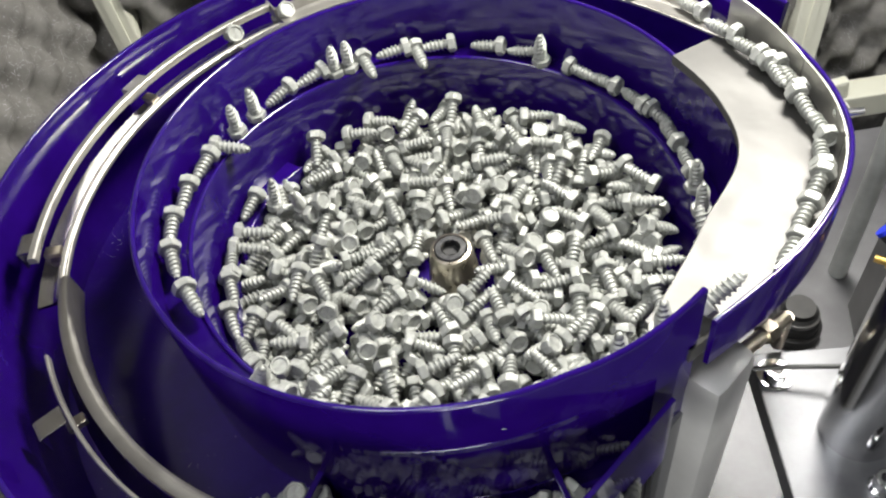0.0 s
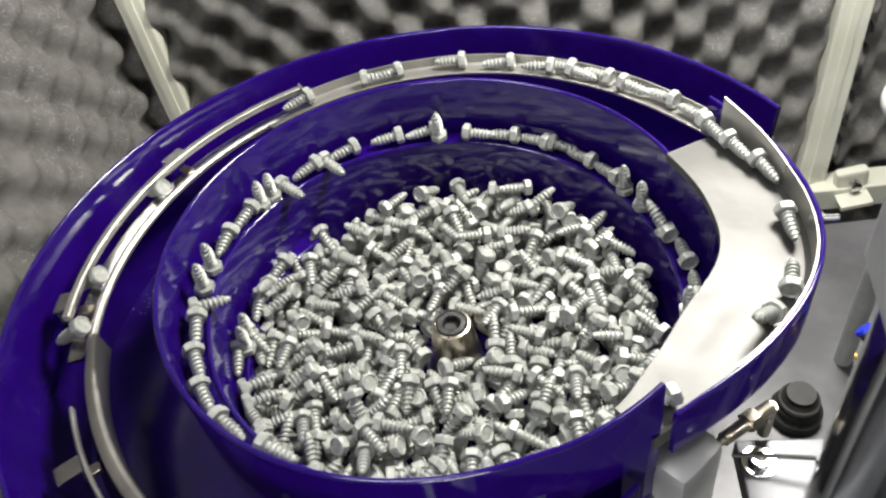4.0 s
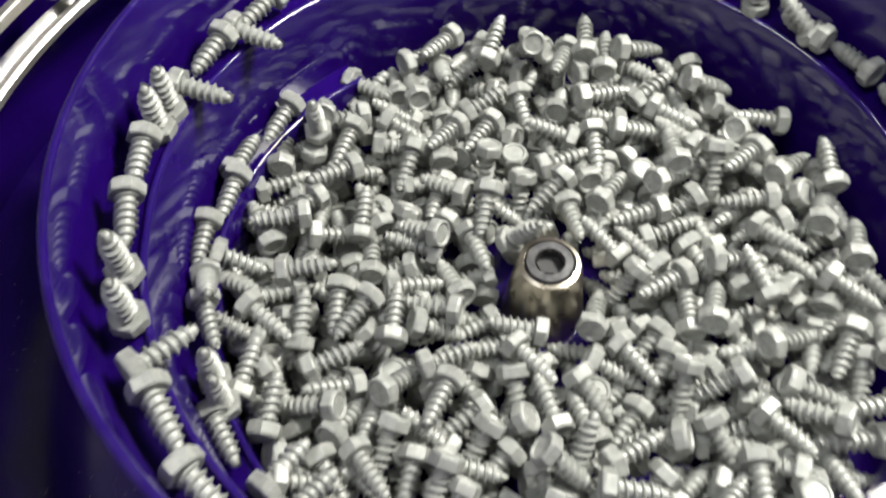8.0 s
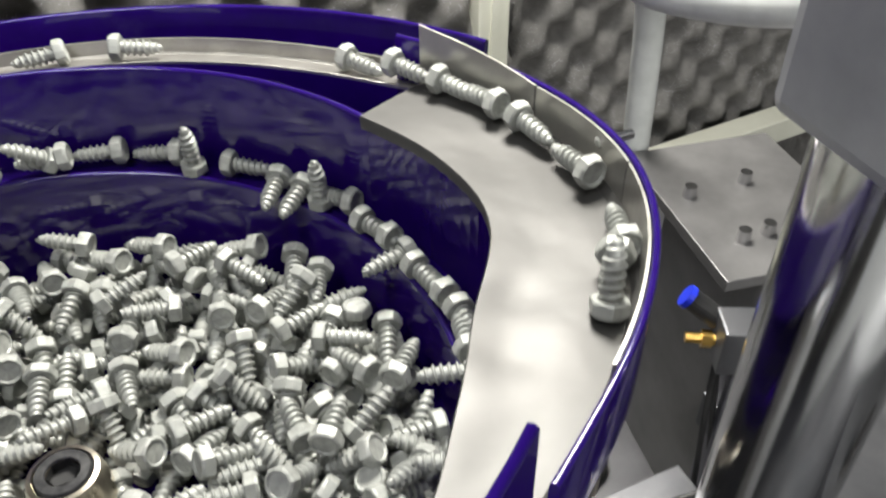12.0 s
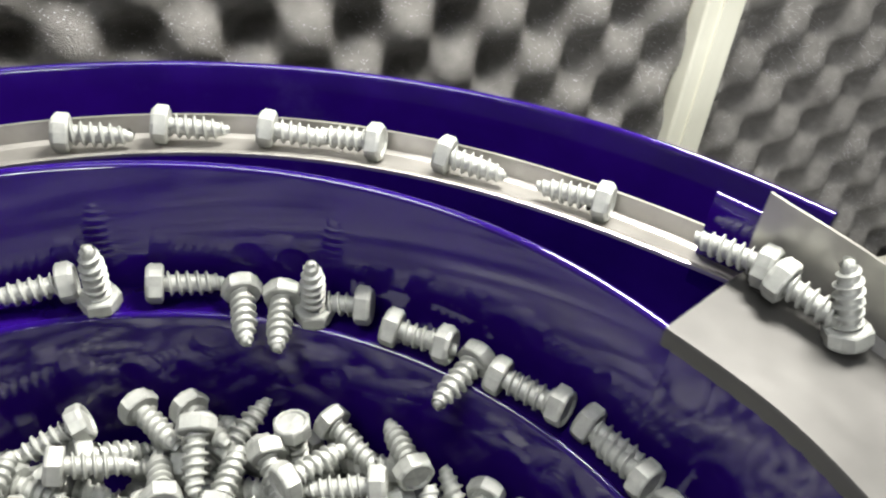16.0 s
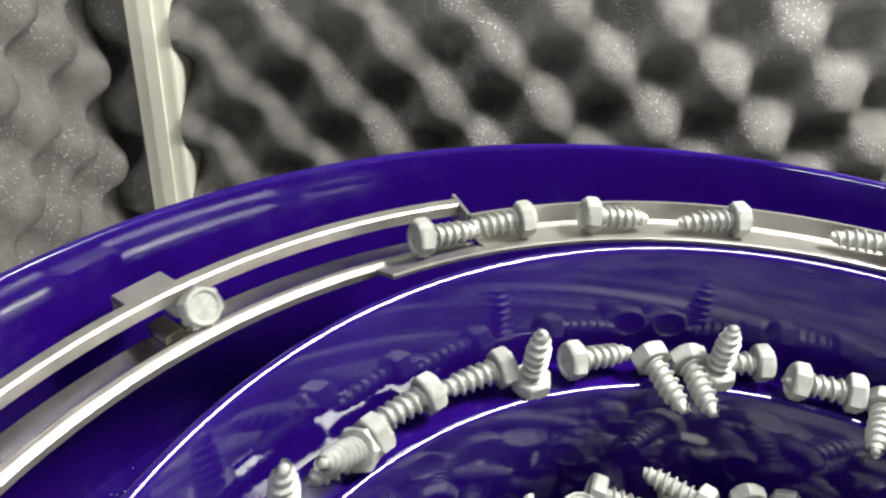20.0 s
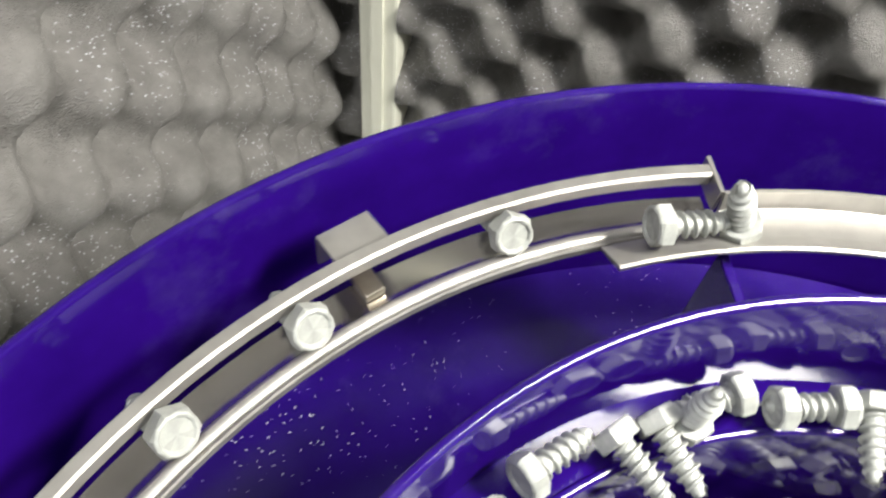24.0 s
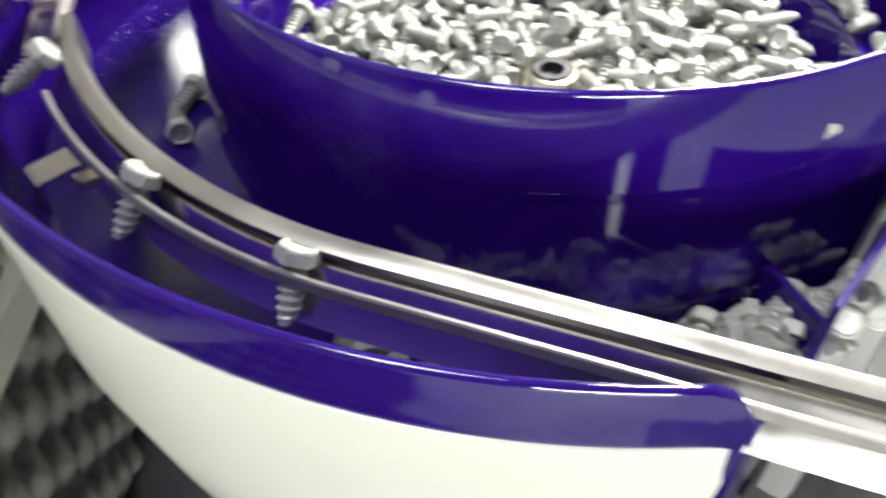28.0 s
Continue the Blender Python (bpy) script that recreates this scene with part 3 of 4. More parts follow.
def joined_screws(name, poses):
    vs = np.empty(len(SCREW.vertices) * 3)
    SCREW.vertices.foreach_get("co", vs)
    vs = np.c_[vs.reshape(-1, 3), np.ones(len(SCREW.vertices))]
    fs = [tuple(p.vertices) for p in SCREW.polygons]
    sm = [p.use_smooth for p in SCREW.polygons]
    verts = np.vstack([(vs @ np.array(m).T)[:, :3] for m in poses])
    faces = [tuple(i + k * len(vs) for i in f) for k in range(len(poses)) for f in fs]
    me = bpy.data.meshes.new(name)
    me.from_pydata(verts.tolist(), [], faces)
    me.polygons.foreach_set("use_smooth", sm * len(poses))
    me.materials.append(ZINC)
    return new(name, me)


SCREW_LABEL = "dull grey zinc-coated hexagon head tapping screw"


def one_screw(m, group):
    ob = new("screw", SCREW)
    ob.matrix_world = m
    return tagged(ob, SCREW_LABEL, "screw", group)


HEAP = heap_poses(680, 0.0215, 0.125, FLOOR_Z + 0.001, 5, 14, 0.012)
HEAP.sort(key=lambda h: -h[0])
HEAP_TOP = [one_screw(m, "screws heaped in the bowl") for _, m in HEAP[:190]]
heap_rest = tagged(joined_screws("screw_heap", [m for _, m in HEAP[190:]]), "heap of dull grey hexagon head screws filling the bowl", "screws", kind="stuff")

# screws fallen back into the trough
fallen = []
for _, m in heap_poses(105, 0.162, 0.180, -0.0105, 8, 6):
    a = math.atan2(m.translation.y, m.translation.x)
    turn = Matrix.Rotation(radians(-97) + a * 0.15 - a, 4, "Z")
    fallen.append(turn @ m)
fallen_rest = tagged(joined_screws("fallen_screws", fallen[:60]), "grey screws fallen back into the violet trough", "screws", kind="stuff")
for m in fallen[60:]:
    one_screw(m, "screws fallen into the trough")


# ---- the stream of screws along the tracks ----
# seconds spent by a screw from the start of the ledge to an angle, in degrees, and back
SPEEDS = [(-215.0, 300.0, 8.0), (300.0, 385.0, 10.0), (385.0, 478.0, 13.5), (478.0, 515.0, 14.6), (515.0, 540.0, 16.0), (540.0, 556.0, 17.0), (556.0, 574.0, 19.2), (574.0, 680.0, 23.2)]


def angle_at(t):
    """Degrees along the way, t seconds after passing 0 degrees."""
    a = 0.0
    if t <= 0:
        return max(-250.0, 8.0 * t)
    for lo, hi, v in SPEEDS:
        lo = max(lo, 0.0)
        d = (hi - lo) / v
        if t <= d:
            return lo + v * t
        t -= d
    return 680.0


def frame_at(deg, falls=False):
    """Place of the support, tangent, inward and up directions at degrees along the way."""
    a = radians(deg)
    up = Vector((0, 0, 1))
    if deg >= 478 and not falls:
        p, o, t = rail_at(a - TAU)
        return p + up * rail_z(a - TAU), t, -o, up
    if deg < 300:
        r, z = edge_r(a) * 0.6 + 0.155 * 0.4 - 0.001, ledge_z(a) - 0.0004
        r += (edge_r(a) + 0.002 - r) * max(0.0, min(1.0, (30 - deg) / 70))
    elif deg < 385:
        def along(d):
            k = max(0.0, (d - 300) / 85)
            q = pan_out(radians(d - 360)) - 0.0095 - 0.006 * max(0.0, 1 - k * 4)
            return Vector((q * math.cos(radians(d)), q * math.sin(radians(d)), PAN_Z + 0.0005))
        t = (along(deg + 1) - along(deg - 1)).normalized()
        return along(deg), t, up.cross(t), up
    else:
        r, z = lip_r(a - TAU) + 0.0085, gutter_z(a - TAU) - 0.0026
    c, s = math.cos(a), math.sin(a)
    return Vector((r * c, r * s, z)), Vector((-s, c, 0)), Vector((-c, -s, 0)), up


def axes(p, zdir, ydir):
    z = zdir.normalized()
    x = ydir.cross(z).normalized()
    y = z.cross(x)
    return Matrix.Translation(p) @ Matrix((x, y, z)).transposed().to_4x4()


def blend(m, n, k):
    return Matrix.LocRotScale(m.translation.lerp(n.translation, k), m.to_quaternion().slerp(n.to_quaternion(), k), None)


def hung_pose(deg):
    """On the rails: first lying across them with the head inwards, then hanging by the head."""
    p, o, t = rail_at(radians(deg) - TAU)
    inw, up = -o, Vector((0, 0, 1))
    p = p + up * rail_z(radians(deg) - TAU)
    k = max(0.0, min(1.0, (deg - 552) / 36))
    d = -inw * (0.86 - 0.36 * k) - up * (0.50 + 0.36 * k)
    o = p + inw * 0.0020 * k + up * (0.0046 - 0.0016 * k)
    return axes(o, d, t)


def loose_pose(deg, kind, spin):
    if deg < -205:
        # still among the heap
        a = radians(-270 - 25 * spin)
        r = 0.05 + 0.009 * spin
        deep = Matrix.Translation((r * math.cos(a), r * math.sin(a), -0.031)) @ Matrix.Rotation(a, 4, "Z") @ Matrix.Rotation(1.5, 4, "X")
        return blend(deep, standing_pose(-205, kind, spin), max(0.0, (deg + 250) / 45))
    last = settled(kind, spin)
    if last != kind and deg > 320:
        return blend(standing_pose(deg, kind, spin), standing_pose(deg, last, spin), min(1.0, (deg - 320) / 25))
    return standing_pose(deg, kind, spin)


def settled(kind, spin):
    """Most of those that stand or lean topple on the pan."""
    if kind in "URT" and spin < 5.2:
        return "L" if spin < 2.6 else "H"
    return kind


def standing_pose(deg, kind, spin, falls=False):
    p, t, inw, up = frame_at(deg, falls)
    if kind in "UV":
        return axes(p, up + inw * 0.06 + t * (0.36 if kind == "V" else 0.0), t) @ Matrix.Rotation(spin, 4, "Z")
    if kind == "R":
        d = inw * 0.9 - up * 0.14 + t * 0.25 * math.sin(spin)
        return axes(p - inw * 0.004 + up * 0.0066, d, up) @ Matrix.Rotation(spin * 0.2, 4, "Z")
    if kind == "T":
        d = t * 0.75 + up * 0.55 + inw * 0.2 * math.sin(spin)
        return axes(p - t * 0.009 + up * 0.004, d, inw)
    sgn = 1 if kind == "L" else -1
    lane = 0.0026 * math.sin(spin * 2.0)
    d = t * sgn - up * 0.085 + inw * 0.1 * math.sin(spin)
    return axes(p - t * sgn * 0.0125 + inw * (lane - 0.001) + up * (0.0064 + 0.4 * max(0.0, lane)), d, up) @ Matrix.Rotation(round(spin) * math.pi / 3, 4, "Z")


def reject_pose(deg, kind, spin, stop):
    """Falls off the end of the gutter and runs along the trough until it meets those that lie there."""
    edge = 493.0 if kind == "V" else 484.0
    if deg < 470:
        return loose_pose(deg, kind, spin)
    lying = standing_pose(min(deg, edge + 2), settled(kind, spin), spin, True)
    if deg < edge:
        return lying
    a = radians(min(deg, stop))
    r = 0.169 + 0.004 * math.sin(spin * 3)
    t, up = Vector((-math.sin(a), math.cos(a), 0)), Vector((0, 0, 1))
    side = Vector((math.cos(a), math.sin(a), 0))
    d = lying.to_3x3() @ Vector((0, 0, 1))
    sgn = 1 if d.dot(t) > 0 else -1
    fine = t * sgn + side * 0.5 * math.sin(spin) - up * 0.08
    heap = 0.006 * max(0.0, (min(deg, stop) - stop + 6) / 6) * (1 + math.sin(spin * 7))
    low = axes(side * r + up * (-0.0045 + heap) - t * sgn * 0.0115, fine, up)
    return blend(lying, low, min(1.0, (deg - edge) / 7))


def screw_pose(deg, kind, spin, stop=0.0):
    if stop:
        return reject_pose(deg, kind, spin, stop)
    if deg < 464:
        return loose_pose(deg, kind, spin)
    if deg > 478:
        return hung_pose(deg)
    return blend(loose_pose(deg, kind, spin), hung_pose(deg), (deg - 464) / 14)


STREAM = []
# degrees taken up by a screw that lies head last (L) or head first (H), stands (U), stands leaning ahead (V), lies across (R) or leans (T)
LENGTH = {"L": 9.3, "H": 9.3, "U": 4.6, "V": 4.6, "R": 4.8, "T": 6.0}
# kinds and degrees along the ledge at 17 s, from the pan downwards
ON_LEDGE = "L327 L317 L307 L297 R290 U282 U275 L267 L257 U250 U246 R242 L234 R228 L222 L209 L199 U194 H182 L176 L167 H158 L153 L144 U137 U130 T122 L121 L112 L102 U95 H85 R79 R74 U70 L68 H56 L57 R49 H42 L42 H31 L30 R22"
# kinds, degrees and moments on the gutter and the rails; those with a star never get on to the rails
ON_TRACKS = "L513.5@2 L503.5@2 L482.4@2 H435.5@2 L433.5@2* L408.5@2 L395@2 L369@2* H355.5@2* L459.8@5 L439.8@5* H429.3@5 L426.8@5* H417.3@5 L412@5* H394.4@5 H379@5 H459.5@17 H450.7@17* H440.6@17* L435.8@17* H506@23 L495.3@23 L478.3@23 H468@23* V463.5@23*"


def time_to(deg):
    """Seconds from 0 degrees of the ledge to an angle."""
    t = 0.0
    for lo, hi, v in SPEEDS:
        lo = max(lo, 0.0)
        t += max(0.0, min(deg, hi) - lo) / v
    return t if deg >= 0 else deg / 8.0


def build_stream():
    rng = random.Random(11)
    known = [(17 - float(w[1:]) / 8.0, w[0], False) for w in ON_LEDGE.split()]
    for w in ON_TRACKS.split():
        deg, when = w[1:].rstrip("*").split("@")
        known.append((float(when) - time_to(float(deg)), w[0], w.endswith("*")))
    known.sort()
    order = "LHLLRLTUULHLLRULHLLHRRLUULTLLHLULHRLLUURLHLLTLRLUHLLRLHLUURLLHLTLLURLHLLRRULHLLTLUHLRLHLLUULHLRLL"
    moment, i, rows = -62.0, 0, []
    # the known screws, and others in the stretches between them
    for at, kind, lost in known + [(57.0, "L", False)]:
        while moment + LENGTH[order[i % len(order)]] / 8.0 < at - 0.7:
            k = order[i % len(order)]
            moment += LENGTH[k] / 8.0 * (1.0 + 0.10 * rng.random()) * (1.7 if moment < -27 else 1.0)
            i += 1
            # at first and late on the rails carry no more than the known ones
            if moment < at - 0.6 and not (-9 < moment + time_to(478) < 3 or 20.3 < moment + time_to(478) < 26.6):
                rows.append((moment, k, rng.random() < 0.6 if moment < -20 else rng.random() < 0.42))
        rows.append((at, kind, lost))
        moment = max(moment, at)
    for moment, kind, lost in rows:
        spin, stop = rng.uniform(0, TAU), 0.0
        if lost:
            # never gets on to the rails
            spin, stop = spin * 0.8, rng.uniform(620, 650)
        if angle_at(-moment) > (620 if stop else 678) or angle_at(28 - moment) <= -250:
            continue
        STREAM.append((moment, kind, spin, stop, one_screw(screw_pose(angle_at(-moment), kind, spin, stop), "screws riding up the tracks")))


build_stream()


# ---- enclosure ----
def foam_wall(name, along, up_v, normal, origin, length, height, pitch=0.058, depth=0.027, label=""):
    nx, nz = int(length / pitch * 12), int(height / pitch * 12)
    xs, zs = np.linspace(0, length, nx + 1), np.linspace(0, height, nz + 1)
    gx, gz = np.meshgrid(xs, zs, indexing="ij")
    b = np.cos(2 * math.pi * gx / pitch) * np.cos(2 * math.pi * gz / pitch)
    rng = np.random.default_rng(len(name))
    wob = rng.normal(0, 1, (nx // 8 + 2, nz // 8 + 2))
    wob = np.kron(wob, np.ones((12, 12)))[:nx + 1, :nz + 1]
    h = depth * (1 - (0.5 - 0.5 * b) ** 1.5) + 0.0006 * wob * (b > 0.4)
    o, A, U, N = (np.array(q, float) for q in (origin, along, up_v, normal))
    pts = o + gx[..., None] * A + gz[..., None] * U + h[..., None] * N
    idx = np.arange((nx + 1) * (nz + 1)).reshape(nx + 1, nz + 1)
    quads = np.stack([idx[:-1, :-1], idx[1:, :-1], idx[1:, 1:], idx[:-1, 1:]], -1).reshape(-1, 4)
    me = bpy.data.meshes.new(name)
    me.from_pydata(pts.reshape(-1, 3).tolist(), [], quads.tolist())
    me.polygons.foreach_set("use_smooth", [True] * len(me.polygons))
    me.materials.append(FOAM)
    ob = tagged(new(name, me), label, "wall", kind="structure")
    mod = ob.modifiers.new("thickness", "SOLIDIFY")
    mod.thickness, mod.offset = 0.03, -1
    return ob


foam_wall("wall_north", (1, 0, 0), (0, 0, 1), (0, -1, 0), (-0.260, 0.375, -0.42), 0.662, 1.00, label="dark grey egg-crate acoustic foam wall")
foam_wall("wall_west", (0, 1, 0), (0, 0, 1), (1, 0, 0), (-0.325, -0.55, -0.42), 0.915, 1.00, label="dark grey egg-crate acoustic foam wall")
foam_wall("wall_north_east", (1, 0, 0), (0, 0, 1), (0, -1, 0), (0.415, 0.395, -0.42), 0.6, 1.00, label="dark grey egg-crate acoustic foam wall")


def post(x, y, wide):
    bm = box(bmesh.new(), pose(x, y, 0.0), wide, 0.03, 0.86, 0.002)
    box(bm, pose(x, y - 0.0155, 0.0), 0.007, 0.003, 0.86)
    return tagged(part("corner_post", bm, CREAM), "cream painted aluminium profile post at the corner", "post", "posts of the enclosure", "structure")


foam_wall("wall_north_corner", (1, 0, 0), (0, 0, 1), (0, -1, 0), (-0.36, 0.385, -0.42), 0.075, 1.00, label="dark grey egg-crate acoustic foam wall")
post(-0.272, 0.365, 0.024)
post(0.381, 0.360, 0.030)
# unseen walls added to close the room and be mirrored in the metals
for name, x, y, sx, sy in (("wall_room_south", 0.3, -3.2, 6.0, 0.1), ("wall_room_east", 1.7, -0.9, 0.1, 4.6)):
    tagged(part(name, box(bmesh.new(), pose(x, y, 0.4), sx, sy, 2.6), PLASTER), "plain grey painted wall added out of view round the room", "wall", kind="structure")
tagged(part("floor", box(bmesh.new(), pose(0.1, 0.05, -0.44), 2.4, 0.95, 0.02), DARK), "dark steel base plate of the enclosure", "floor", kind="structure")
# unseen pale floor, added to give the violet rim something grey to reflect
tagged(part("floor", box(bmesh.new(), pose(-0.375, -1.79, -0.445), 4.05, 2.71, 0.02), PALE), "pale grey floor added out of view as a reflector", "floor", kind="structure")

# ---- the drive base and right-hand fittings ----
def socket_bolt(m, r, h, washer, parent):
    """A socket head bolt on a washer, its seat at m."""
    b = part("socket_bolt", lathe([(r * 0.55, h - 0.4 * h), (r * 0.58, h), (r * 0.9, h), (r, h - 0.15 * r), (r, 0), (0, 0)], 24), BLACK_OXIDE if washer < 0 else CHROME, parent)
    b.matrix_local = m
    w = part("washer", lathe([(r, 0.0), (abs(washer), 0.0), (abs(washer), 0.0016), (r, 0.0016)], 28), CHROME, b)
    bm = bmesh.new()
    bmesh.ops.create_circle(bm, cap_ends=True, segments=6, radius=r * 0.58, matrix=Matrix.Translation((0, 0, h * 0.6)))
    part("hex_socket", bm, BLACK_OXIDE, b)
    return b


plate = thing("base_bracket", "milled aluminium bracket plate under the bowl", "bracket")
part("plate", box(bmesh.new(), pose(0.193, -0.146, -0.079, 0, 0, -4), 0.062, 0.17, 0.016, 0.001), ALU, plate)
part("riser", box(bmesh.new(), pose(0.276, -0.155, -0.045, 0, 0, -4), 0.085, 0.19, 0.02, 0.001), ALU, plate)
part("web", box(bmesh.new(), pose(0.27, -0.16, -0.13, 0, 0, -4), 0.02, 0.16, 0.15, 0.001), ALU, plate)
socket_bolt(pose(0.178, -0.0756, -0.0708), 0.0065, 0.007, 0.0105, plate)
socket_bolt(pose(0.250, -0.095, -0.0347), 0.0055, 0.006, 0.008, plate)
socket_bolt(pose(0.208, -0.150, -0.0708), 0.0055, 0.012, 0.007, plate)

leg = thing("bowl_leg", "angled aluminium leg under the slot of the bowl", "leg")
part("casing", box(bmesh.new(), pose(0.1125, -0.1205, -0.080, 0, 0, 40), 0.034, 0.030, 0.240, 0.008), CASING, leg, "satin grey rounded casing", smooth=True)
part("side_plate", box(bmesh.new(), pose(0.0935, -0.1330, -0.095, 0, 0, 40), 0.012, 0.004, 0.21, 0.0008), ALU, leg)
part("foot", box(bmesh.new(), pose(0.114, -0.120, -0.194, 0, 0, 40), 0.06, 0.05, 0.012, 0.001), ALU, leg)

block = thing("support_arm", "thick milled aluminium arm block on a column", "arm")
part("block", box(bmesh.new(), pose(0.241, -0.205, 0.165, 0, 0, -9.5), 0.15, 0.2, 0.060, 0.004), BLOCK, block)
socket_bolt(pose(0.205, -0.127, 0.195), 0.0095, 0.012, 0.016, block)

col = thing("column", "polished steel support column", "column")
part("shaft", rod(bmesh.new(), pose(0.2095, -0.115, -0.42), 0.0205, 0.0205, 0.556, 64), CHROME, col, smooth=True)

table = tagged(part("machine_table", box(bmesh.new(), pose(0.32, -0.1025, -0.215), 0.62, 0.675, 0.03, 0.002), TABLE), "dull steel machine table under the feeder", "table", kind="structure")

shelf = thing("angle_plate", "grey steel angle plate with small bolts", "plate")
part("top_plate", box(bmesh.new(), pose(0.318, 0.006, -0.004, 0, 0, -14), 0.082, 0.105, 0.006, 0.0006), GREY_STEEL, shelf)
part("upright", box(bmesh.new(), pose(0.300, 0.0, -0.104, 0, 0, -14), 0.012, 0.09, 0.194, 0.0006), GREY_STEEL, shelf)
for x, y in ((0.2942, 0.0214), (0.3263, 0.0175), (0.2923, -0.0166), (0.3058, -0.0183)):
    m = pose(x, y, -0.001)
    part("small_bolt", rod(bmesh.new(), m, 0.0035, 0.0030, 0.006, 12), CHROME, shelf)

valve = thing("air_valve", "small steel air valve with brass and blue fittings", "valve")
part("body", box(bmesh.new(), pose(0.243, -0.066, 0.002, 0, 0, -30), 0.02, 0.016, 0.022, 0.001), ALU, valve)
part("stand", box(bmesh.new(), pose(0.246, -0.068, -0.105, 0, 0, -30), 0.012, 0.012, 0.19, 0.001), DARK, valve)
f = part("brass_nipple", rod(bmesh.new(), pose(0.237, -0.060, 0.0005, 0, -90, -35), 0.0026, 0.0022, 0.013, 12), BRASS, valve, "brass hexagon nipple")
part("nut", rod(bmesh.new(), pose(0.2345, -0.0585, 0.0005, 0, -90, -35), 0.0038, 0.0038, 0.004, 6), BRASS, f)
g = part("push_fitting", rod(bmesh.new(), pose(0.240, -0.055, 0.006, 0, -60, -50), 0.0048, 0.0045, 0.014, 20), RUBBER, valve, "black push-in fitting")
part("release_ring", rod(bmesh.new(), pose(0.240, -0.055, 0.006, 0, -60, -50), 0.0052, 0.0048, 0.0022, 20, 0.0142), BLUE, g, "blue release ring")

tagged(part("cable", tube_along(bezier_points((0.160, -0.076, -0.058), (0.21, -0.08, -0.058), (0.30, -0.12, -0.03), (0.48, -0.14, -0.01)), 0.0014, 8), RUBBER), "thin black sensor cable", "cable")
tagged(part("cable", tube_along(bezier_points((0.236, -0.062, -0.004), (0.23, -0.07, -0.07), (0.25, -0.07, -0.14), (0.20, -0.10, -0.198)), 0.0013, 8), RUBBER), "thin black cable hanging from the valve", "cable")

tagged(part("cable", tube_along(bezier_points((0.239, -0.060, -0.004), (0.236, -0.072, -0.07), (0.257, -0.074, -0.14), (0.206, -0.106, -0.198)), 0.0013, 8), RUBBER), "thin black cable hanging from the valve", "cable")
gland = thing("cable_gland", "black ribbed cable gland on the bracket plate", "cable gland")
part("body", lathe([(0.0, 0.030), (0.006, 0.030), (0.0075, 0.027), (0.0075, 0.024), (0.0085, 0.023), (0.0085, 0.019), (0.0075, 0.018), (0.0075, 0.015), (0.0088, 0.014), (0.0088, 0.009), (0.0078, 0.008), (0.0078, 0.004), (0.010, 0.003), (0.010, 0.0), (0.0, 0.0)], 20), RUBBER, gland)
for ob in gland.children:
    ob.location = (0.262, -0.165, -0.035)


def spline(points, n=10):
    """A smooth line through the points."""
    p = [Vector(q) for q in points]
    p = [p[0] * 2 - p[1]] + p + [p[-1] * 2 - p[-2]]
    out = []
    for a, b, c, d in zip(p, p[1:], p[2:], p[3:]):
        for i in range(n):
            t = i / n
            out.append(0.5 * (2 * b + (c - a) * t + (2 * a - 5 * b + 4 * c - d) * t * t + (3 * b - a - 3 * c + d) * t ** 3))
    return out + [p[-2]]


tagged(part("hose", tube_along(spline([(0.310, 0.078, -0.200), (0.306, 0.075, -0.050), (0.295, 0.068, 0.063), (0.286, 0.064, 0.095), (0.268, 0.050, 0.109), (0.254, 0.030, 0.108), (0.259, -0.015, 0.116), (0.272, -0.054, 0.128), (0.337, -0.117, 0.140)]), 0.0072, 20), TUBE, smooth=True), "milky white plastic hose bent over", "hose")

foot = thing("rubber_foot", "black ribbed rubber foot on the machine table", "foot")
part("body", lathe([(0.0, -0.168), (0.011, -0.168), (0.012, -0.172), (0.014, -0.174), (0.014, -0.180), (0.017, -0.182), (0.017, -0.188), (0.020, -0.190), (0.020, -0.1995), (0.0, -0.1995)], 36), RUBBER, foot)
part("ring", lathe([(0.0142, -0.1745), (0.0155, -0.1755), (0.0155, -0.1785), (0.0142, -0.1795)], 36), GREY_STEEL, foot)
for ob in foot.children:
    ob.location = (0.255, 0.03, 0.0)

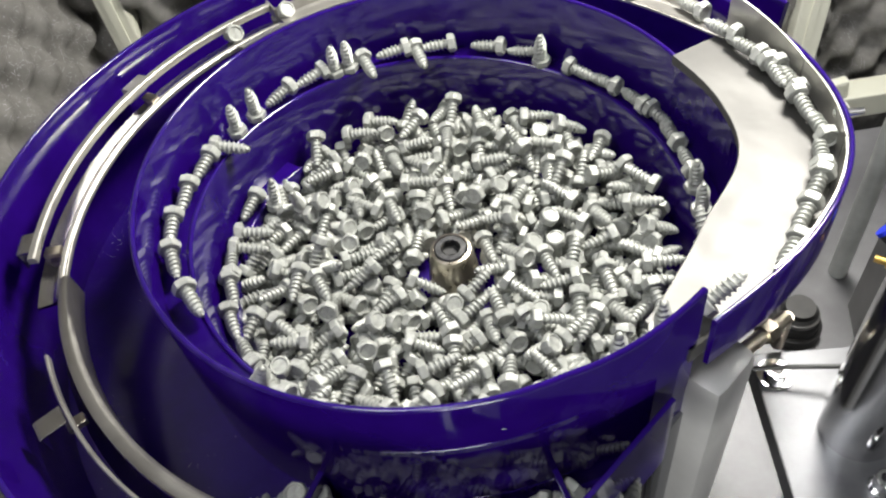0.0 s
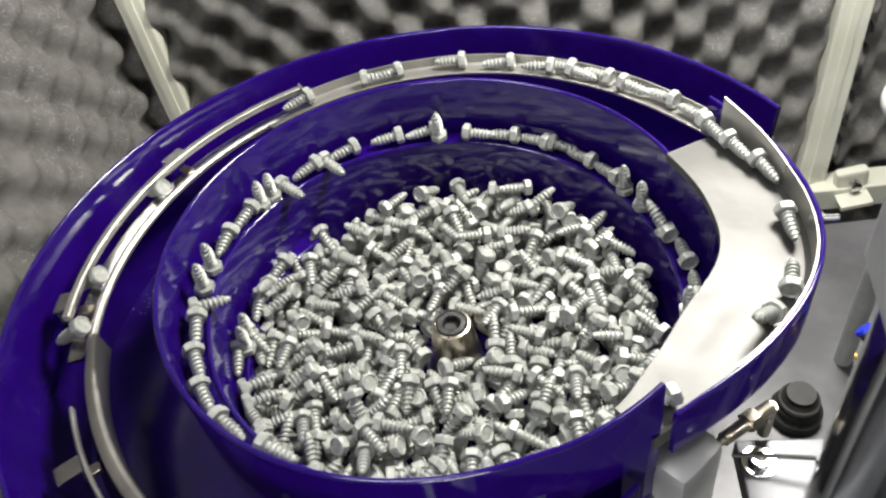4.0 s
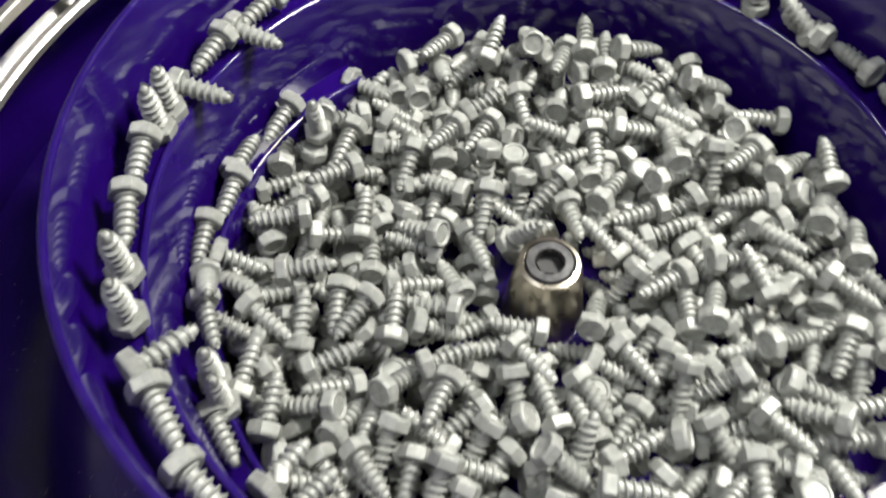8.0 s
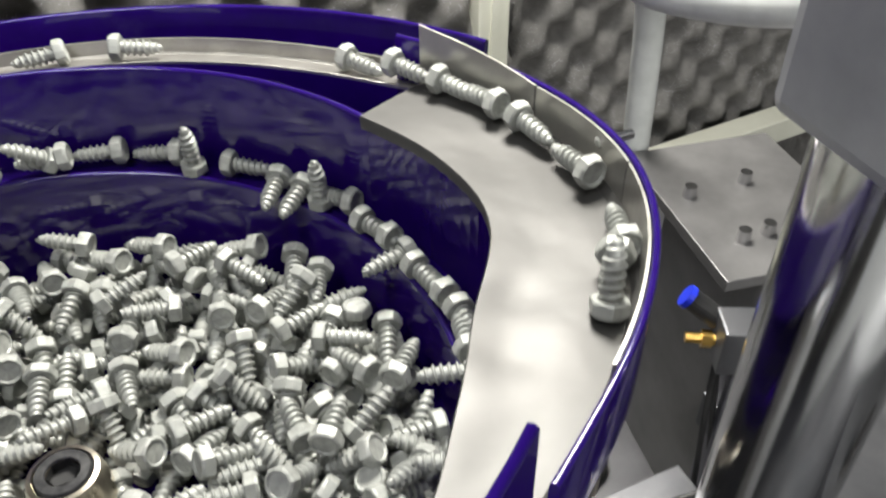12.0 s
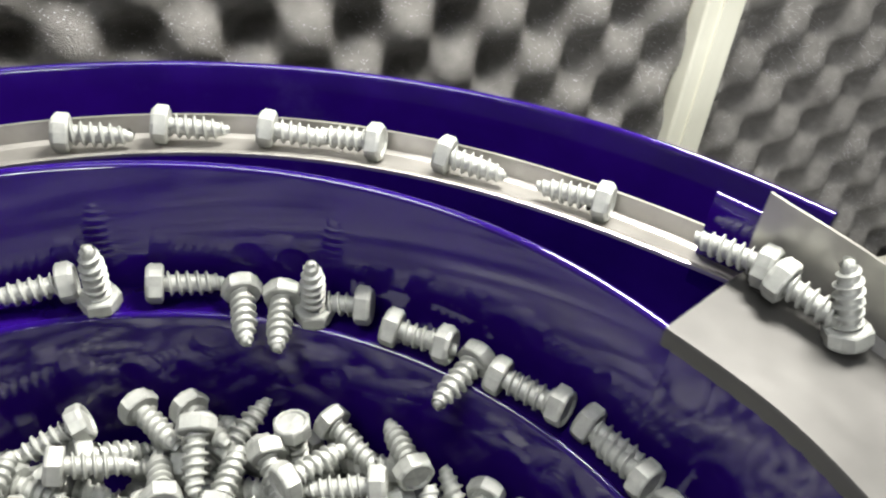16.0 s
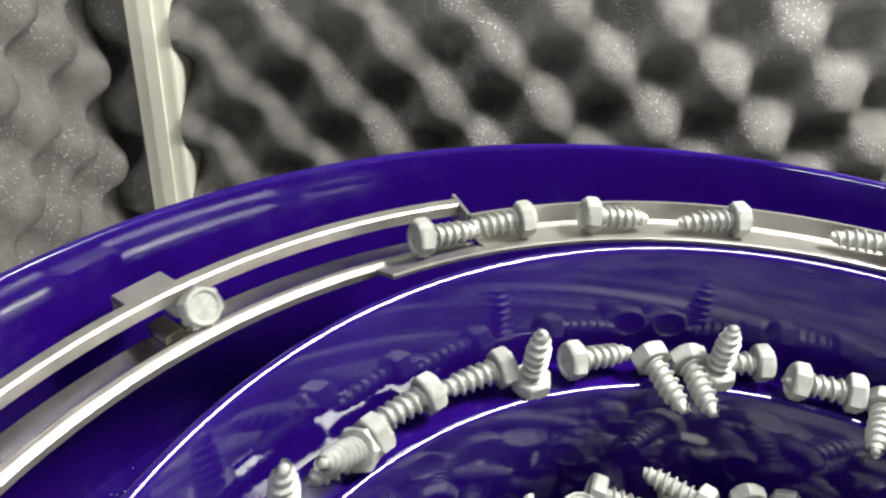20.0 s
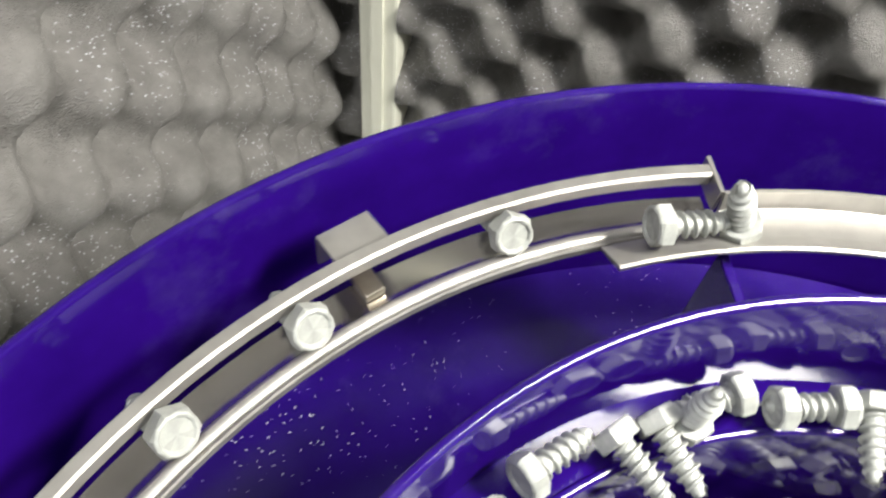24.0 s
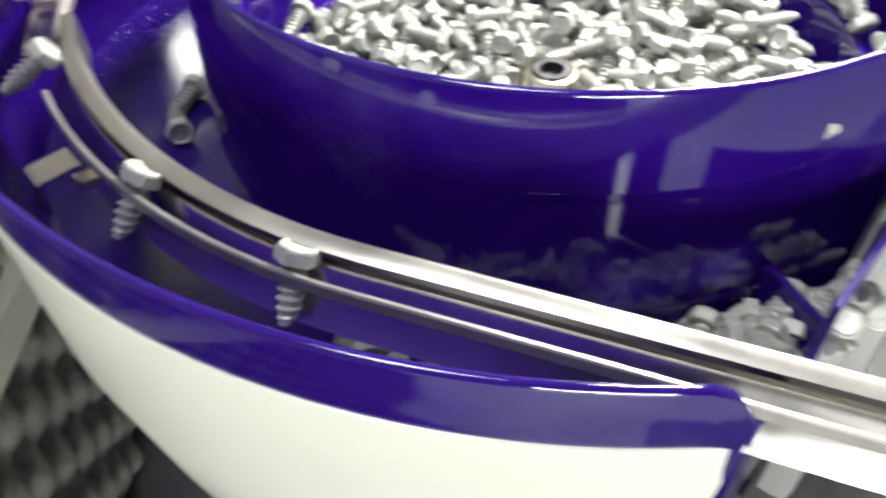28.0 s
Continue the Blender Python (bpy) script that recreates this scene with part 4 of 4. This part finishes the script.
nozzle = thing("air_nozzle", "nickel-plated air nozzle fitting under the pan", "fitting")
m = pose(0.186, -0.056, -0.040, 0, -90, 30)
part("barrel", rod(bmesh.new(), m, 0.0045, 0.0042, 0.038, 20), NICKEL, nozzle)
part("nut", rod(bmesh.new(), m, 0.0068, 0.0068, 0.008, 6, 0.012), NICKEL, nozzle)
part("tip", rod(bmesh.new(), m, 0.0032, 0.0018, 0.008, 16, 0.038), NICKEL, nozzle)
part("stem", rod(bmesh.new(), pose(0.186, -0.056, -0.0695), 0.004, 0.004, 0.03, 16), NICKEL, nozzle)

pin = part("clamp_pin", rod(bmesh.new(), pose(0.1985, -0.0185, 0.080, 0, 90, -5), 0.0021, 0.0018, 0.014, 12), CHROME, bowl)
part("pin_head", rod(bmesh.new(), pose(0.1985, -0.0185, 0.080, 0, 90, -5), 0.0034, 0.0034, 0.003, 6, 0.003), CHROME, pin)

for x, z, tilt in ((0.326, -0.228, 12), (0.420, -0.246, -8), (0.368, -0.305, 0)):
    g = thing("corner_bracket", "cream cast corner bracket with a socket bolt", "bracket", "brackets at the foot of the post")
    bm = box(bmesh.new(), pose(x, 0.338, z, 0, tilt, 0), 0.034, 0.012, 0.032, 0.004)
    box(bm, pose(x, 0.325, z - 0.014, 0, tilt, 0), 0.034, 0.03, 0.006, 0.001)
    part("body", bm, CREAM, g)
    part("socket_bolt", rod(bmesh.new(), pose(x, 0.330, z + 0.003, 90, 0, 0), 0.0058, 0.0055, 0.008, 16), CHROME, g)

tagged(part("wall_beam", box(bmesh.new(), pose(-0.300, 0.0, -0.134, -12, 0, 0), 0.024, 0.66, 0.030, 0.002), CREAM), "cream painted profile beam along the foam wall", "beam", kind="structure")
tagged(part("wall_beam", box(bmesh.new(), pose(0.63, 0.345, -0.266), 0.62, 0.03, 0.03, 0.002), CREAM), "cream painted profile beam along the wall", "beam", kind="structure")


def motions():
    walk(cam, [(t, placed(*v)) for t, *v in PATH], EXPOSURES)
    for ob in HEAP_TOP + [heap_rest]:
        m = ob.matrix_world.copy()
        walk(ob, [(t, Matrix.Rotation(radians(13.0 * t), 4, "Z") @ m) for t in range(0, 29, 2)])
    for moment, kind, spin, stop, ob in STREAM:
        rows = []
        last = None
        for k in range(0, 57):
            t = k * 0.5
            deg = angle_at(t - moment)
            rows.append((t, screw_pose(deg, kind, spin, stop)))
        walk(ob, rows)


motions()
